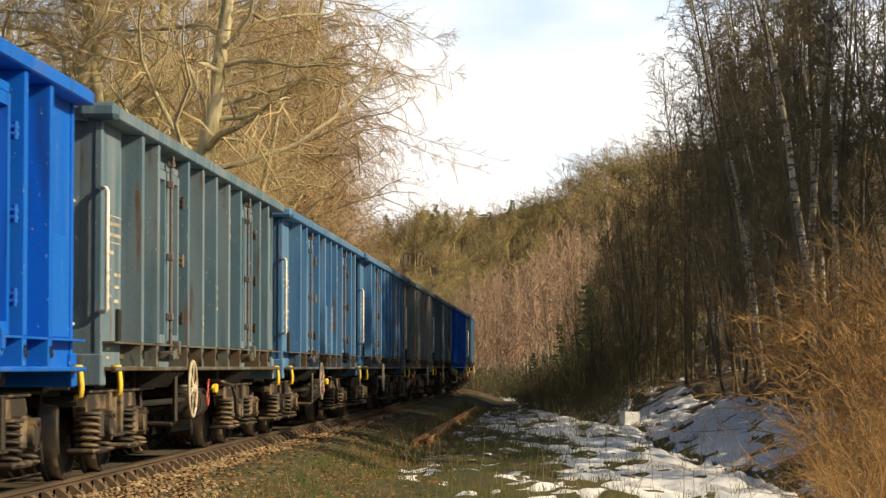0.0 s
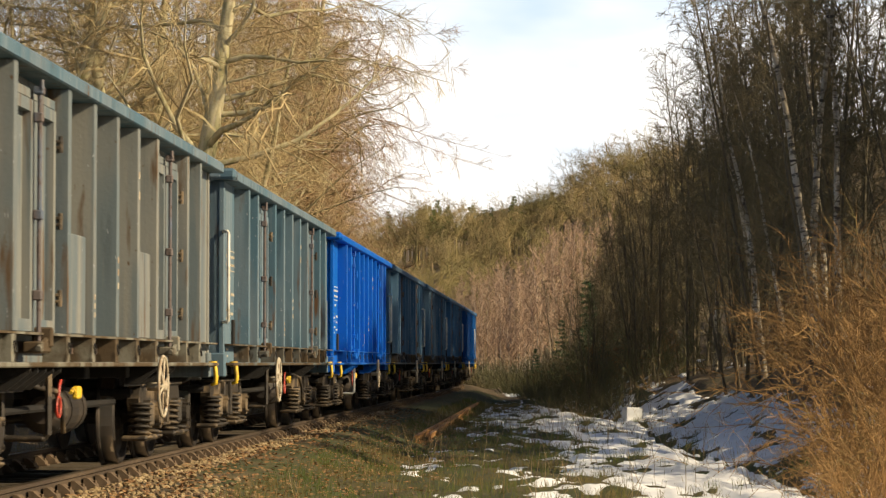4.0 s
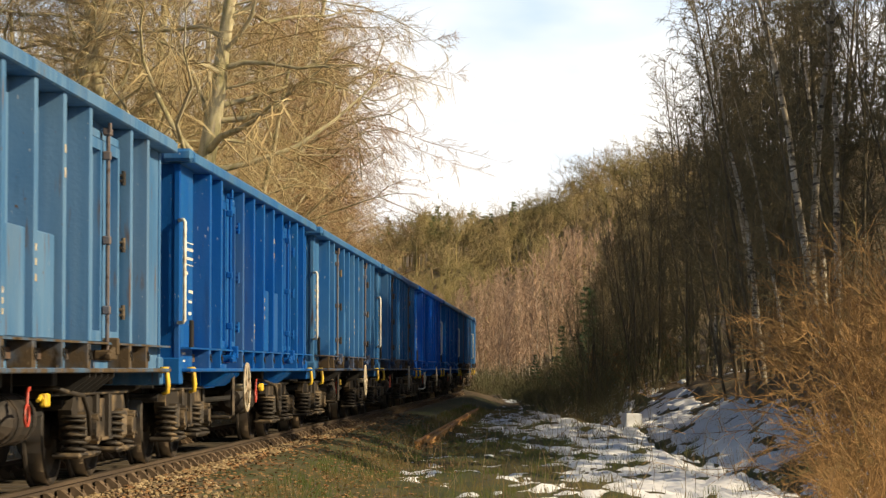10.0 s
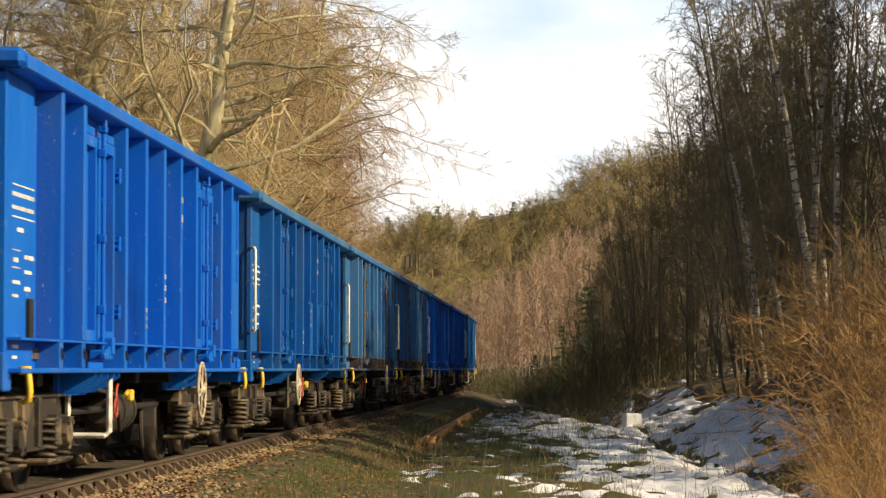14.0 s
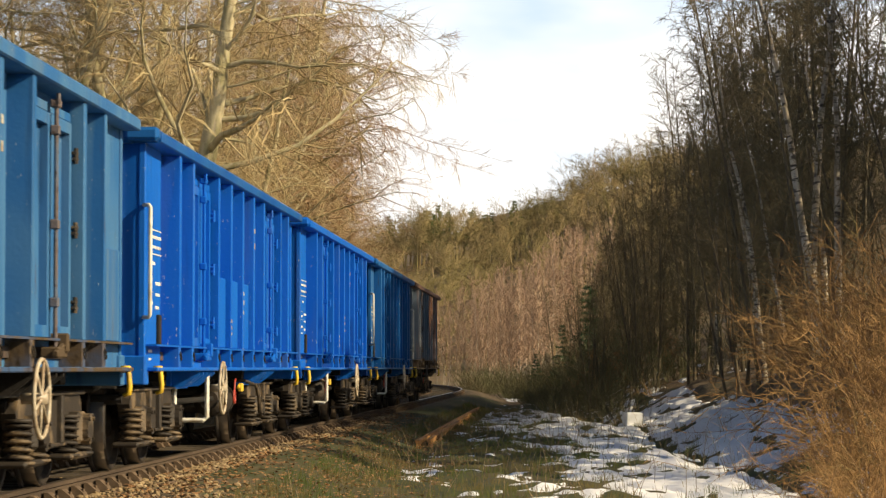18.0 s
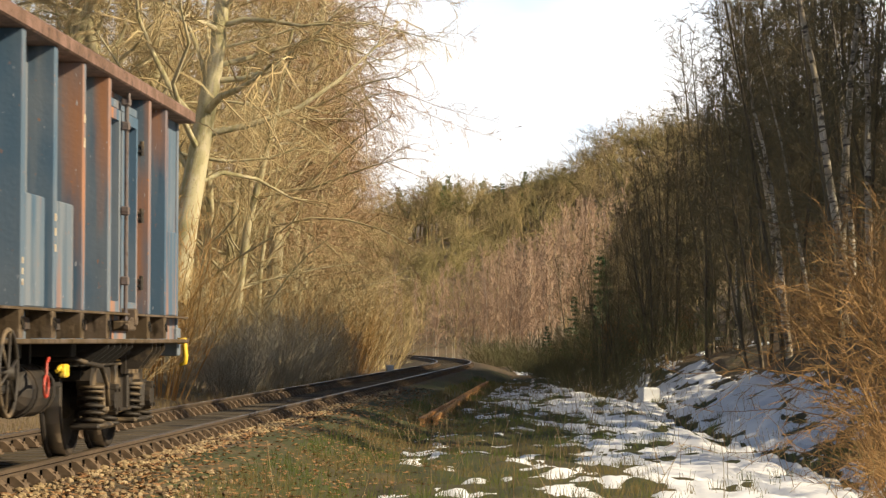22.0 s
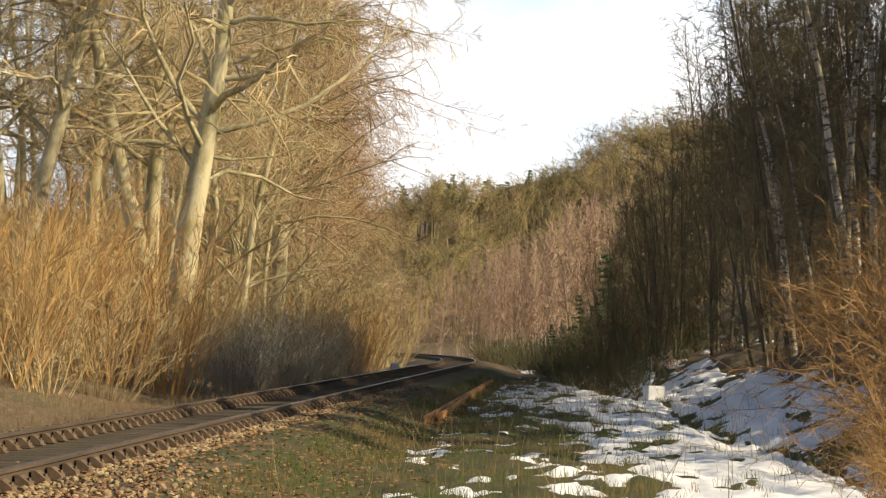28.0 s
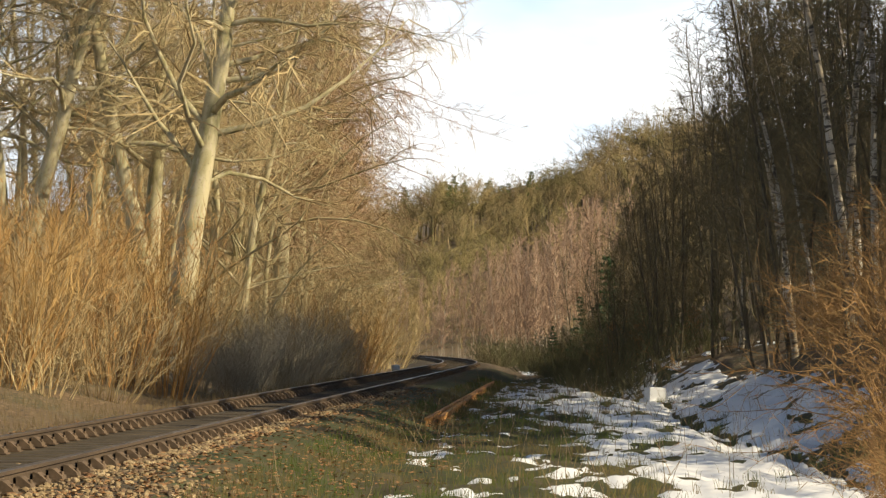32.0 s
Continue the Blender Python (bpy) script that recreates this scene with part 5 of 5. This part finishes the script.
def build_far_wood():
    rng = random.Random(13)
    pink = [tree_meshes("young_birch", 91 + i, 7.5, 0.028, M_YOUNGBIRCH, M_BIRCHTWIG, n1=24, n2=5, n3=6, start=0.16, angle=0.5, reach=0.20, wiggle=0.04, droop=0.02,
                        twig_r=0.015, lift=0.10, sides=4) for i in range(3)]
    pine = [conifer_meshes("pine", 111 + i, 8, M_DARKBARK, M_PINE, 0.27, 0.25, 15, 0.75) for i in range(3)]
    spruce = [conifer_meshes("spruce", 121, 5, M_DARKBARK, M_SPRUCE, 0.22, 0.05)]
    for _ in range(120):
        y = rng.uniform(158, 205)
        x = rng.uniform(-5, 12) * y / 180
        if x < centre_x(y) + 2.6:
            continue
        plant("young_birch", pink[rng.randrange(3)], x, y, rng.uniform(0, 360), rng.uniform(0.72, 0.96) + 0.042 * max(0, x), "young birch with white stem and pinkish twigs", "tree",
              "birch thicket beyond the bend")
    far_wood_mass(rng)
    for _ in range(26):
        y = rng.uniform(296, 318)
        x = rng.uniform(-0.02, 0.05) * y
        plant("pine_tree", pine[rng.randrange(3)], x, y, rng.uniform(0, 360), rng.uniform(0.55, 0.85), "dark green pine on the ridge", "tree", "pines on the ridge")
    for x, y, q in [(6.3, 110, 0.95), (7.0, 118, 0.9), (6.0, 126, 0.7), (7.4, 106, 0.6), (5.0, 133, 0.5)]:
        plant("spruce_tree", spruce[0], x, y, rng.uniform(0, 360), q, "young dark green spruce at the wood's edge", "tree", "young spruces")
    sapling = leafy_sapling_meshes("beech_sapling", 131, 2.2)
    for x, y, q in [(6.1, 96, 1.0), (6.7, 92, 0.7), (5.6, 101, 0.6), (7.6, 88, 0.8)]:
        plant("beech_sapling", sapling, x, y, rng.uniform(0, 360), q, "beech sapling still hung with orange-brown leaves", "sapling", "leafy saplings", ("stem", "foliage"))


# ---- small things on the ground ----
def build_old_rails():
    prof = [(-0.065, 0.0), (0.065, 0.0), (0.065, 0.012), (0.012, 0.03), (0.012, 0.105), (0.036, 0.116), (0.036, 0.15), (-0.036, 0.15), (-0.036, 0.116),
            (-0.012, 0.105), (-0.012, 0.03), (-0.065, 0.012)]
    for x0, y0, x1, y1, dz in [(-0.40, 45, 1.12, 79, 0.02), (-0.20, 46.5, 1.28, 83, 0.0)]:
        m = Mesh()
        n = 14
        for i in range(n + 1):
            f = i / n
            x, y = x0 + (x1 - x0) * f, y0 + (y1 - y0) * f
            for px, pz in prof:
                m.v.append((x + px, y, -0.49 + 0.0012 * (y - 50) + dz + pz))
        k = len(prof)
        for i in range(n):
            for j in range(k):
                m.f.append((i * k + j, i * k + (j + 1) % k, (i + 1) * k + (j + 1) % k, (i + 1) * k + j))
                m.k.append(0)
        m.f += [tuple(range(k))[::-1], tuple(range(n * k, n * k + k))]
        m.k += [0, 0]
        ob = new("old_rail", m.data("old_rail", M_OLDRAIL))
        tagged(ob, "discarded rail with bright orange rust lying in the grass", "rail", group="discarded rails")


def build_block():
    m = Mesh().box(-0.21, 0.21, -0.2, 0.2, -0.40, 0.36, 0.02)
    ob = new("concrete_block", m.data("concrete_block", M_CONCRETE))
    x, y = 4.76, 63.5
    ob.matrix_basis = pose(x, y, -0.50, 0, 2, 14)
    tagged(ob, "pale square concrete marker block standing in the snow", "concrete block")
    m = Mesh().box(-0.13, 0.13, -0.11, 0.11, -0.05, 0.20, 0.03)
    ob = new("marker_stone", m.data("marker_stone", M_CONCRETE))
    x, y = -2.05, 97.0
    ob.matrix_basis = pose(x, y, land(x, y) + 0.05, 0, 0, 20)
    tagged(ob, "small white-painted stone beside the track", "marker stone")


def build_grass():
    rng = random.Random(15)
    m, r = Mesh(), Mesh()
    for _ in range(70000):
        y = 17 + 70 * rng.random() ** 1.5
        x = rng.uniform(centre_x(y) + 1.9, 5.6)
        if (bumpy(x, y * 0.5, 0.8, 1.0) < -0.05 and rng.random() < 0.6) or (snow_cover(x, y) > -0.04 and rng.random() < 0.97):
            continue
        z = land(x, y) - 0.01
        h, w, a = rng.uniform(0.04, 0.17), rng.uniform(0.001, 0.0022) + 0.00004 * y, rng.uniform(0, 6.283)
        bx, by = math.cos(a) * h * rng.uniform(0.1, 0.9), math.sin(a) * h * rng.uniform(0.1, 0.9)
        o = len(m.v)
        q = w * 0.7
        m.v += [(x - w, y, z), (x + w, y, z), (x + bx * 0.4 + q, y + by * 0.4, z + h * 0.7), (x + bx * 0.4 - q, y + by * 0.4, z + h * 0.7), (x + bx, y + by, z + h)]
        m.f += [(o, o + 1, o + 2, o + 3), (o + 3, o + 2, o + 4)]
        m.k += [0, 0]
    ob = new("grass", m.data("grass", M_BLADE))
    tagged(ob, "short winter grass, partly green and partly straw-coloured", "grass", kind="stuff")
    m = Mesh()
    for _ in range(9000):
        y = 22 + 62 * rng.random() ** 1.4
        x = centre_x(y) - rng.uniform(1.9, 6.5)
        z = land(x, y) - 0.01
        h, w, a = rng.uniform(0.05, 0.30), rng.uniform(0.001, 0.002) + 0.00003 * y, rng.uniform(0, 6.283)
        bx, by = math.cos(a) * h * rng.uniform(0.1, 0.9), math.sin(a) * h * rng.uniform(0.1, 0.9)
        o = len(m.v)
        q = w * 0.7
        m.v += [(x - w, y, z), (x + w, y, z), (x + bx * 0.4 + q, y + by * 0.4, z + h * 0.7), (x + bx * 0.4 - q, y + by * 0.4, z + h * 0.7), (x + bx, y + by, z + h)]
        m.f += [(o, o + 1, o + 2, o + 3), (o + 3, o + 2, o + 4)]
        m.k += [0, 0]
    ob = new("dry_grass", m.data("dry_grass", M_DRYGRASS))
    tagged(ob, "straw-coloured dead grass at the foot of the bushes", "dry grass", kind="stuff")
    for _ in range(380):
        y = rng.uniform(20, 75)
        x = rng.uniform(centre_x(y) + 2.3, 5.2) if rng.random() < 0.75 else rng.uniform(4.6, 6.2)
        h = rng.uniform(0.25, 0.75)
        s = bent(rng, (x, y, land(x, y) - 0.02), (rng.uniform(-0.5, 0.5), rng.uniform(-0.3, 0.3), 1), h, 4, 0.10, -0.03)
        r.tube(s, [0.005, 0.004, 0.0035, 0.003, 0.002], 3)
    ob = new("dead_stalks", r.data("dead_stalks", M_REED))
    tagged(ob, "dry tan weed stalks standing in the grass", "dead stalks", kind="stuff")


def build_stones():
    rng = random.Random(16)
    root = new("ballast_stones")
    tagged(root, "loose tan ballast stones and dry leaves beside the rails", "ballast stones", kind="stuff")
    shapes = []
    for i in range(5):
        m = Mesh()
        bm = bmesh.new()
        bmesh.ops.create_icosphere(bm, subdivisions=1, radius=1)
        for v in bm.verts:
            v.co *= rng.uniform(0.65, 1.1)
            v.co.z *= 0.7
        me = bpy.data.meshes.new("stone")
        bm.to_mesh(me)
        bm.free()
        me.materials.append(M_STONE)
        shapes.append(me)
    base = [([tuple(v.co) for v in me.vertices], [tuple(p.vertices) for p in me.polygons]) for me in shapes]

    def spot(y):
        d = rng.choice((rng.uniform(0.9, 2.9 if y < 23 else 1.3), rng.uniform(0.9, 2.1 if y < 25 else 1.2), rng.uniform(-0.7, 0.7), rng.uniform(-1.9, -0.9)))
        x = centre_x(y) + d
        return x, y, land(x, y) - (0.03 if abs(d) < 0.75 else 0)
    for i in range(280):
        x, y, z = spot(17 + 5 * rng.random())
        q = rng.uniform(0.014, 0.036)
        part("stone", shapes[i % 5], None, root, at=pose(x, y, z + q * 0.3, rng.uniform(0, 60), rng.uniform(0, 60), rng.uniform(0, 360)) @ Matrix.Diagonal((q, q, q, 1)))
    m = Mesh()
    for i in range(9500):
        x, y, z = spot(16 + 44 * rng.random() ** 2.6)
        q = rng.uniform(0.012, 0.042)
        v, f = base[i % 5]
        a = rng.uniform(0, 6.283)
        c, s = math.cos(a) * q, math.sin(a) * q
        m.add([(x + p[0] * c - p[1] * s, y + p[0] * s + p[1] * c, z + q * 0.3 + p[2] * q) for p in v], f)
    tagged(part("loose_stones", m, M_STONE, root), kind="stuff")


def build_leaves():
    """Curled dead leaves on the trackside."""
    rng = random.Random(17)
    m = Mesh()
    for _ in range(9000):
        y = 16 + 46 * rng.random() ** 1.8
        x = centre_x(y) + rng.choice((rng.uniform(0.9, 3.6), rng.uniform(1.2, 2.8), rng.uniform(-3.0, -1.0)))
        z = land(x, y) + rng.uniform(0.0, 0.03)
        q, a, c = rng.uniform(0.022, 0.045), rng.uniform(0, 6.283), rng.uniform(0.2, 0.9)
        ux, uy, vx, vy = math.cos(a) * q, math.sin(a) * q, -math.sin(a) * q * 0.6, math.cos(a) * q * 0.6
        o = len(m.v)
        m.v += [(x - ux, y - uy, z + c * q), (x + vx, y + vy, z + 0.2 * q), (x + ux, y + uy, z + c * q), (x - vx, y - vy, z + 0.5 * q)]
        m.f += [(o, o + 1, o + 3), (o + 1, o + 2, o + 3)]
        m.k += [0, 0]
    ob = new("fallen_leaves", m.data("fallen_leaves", M_LEAF))
    tagged(ob, "curled brown leaves scattered over the trackside", "leaves", kind="stuff")


build_ground()
build_snow()
build_train()
build_old_rails()
build_block()
build_left_wood()
build_right_wood()
build_far_wood()
build_grass()
build_leaves()
build_track()
build_stones()
motions()
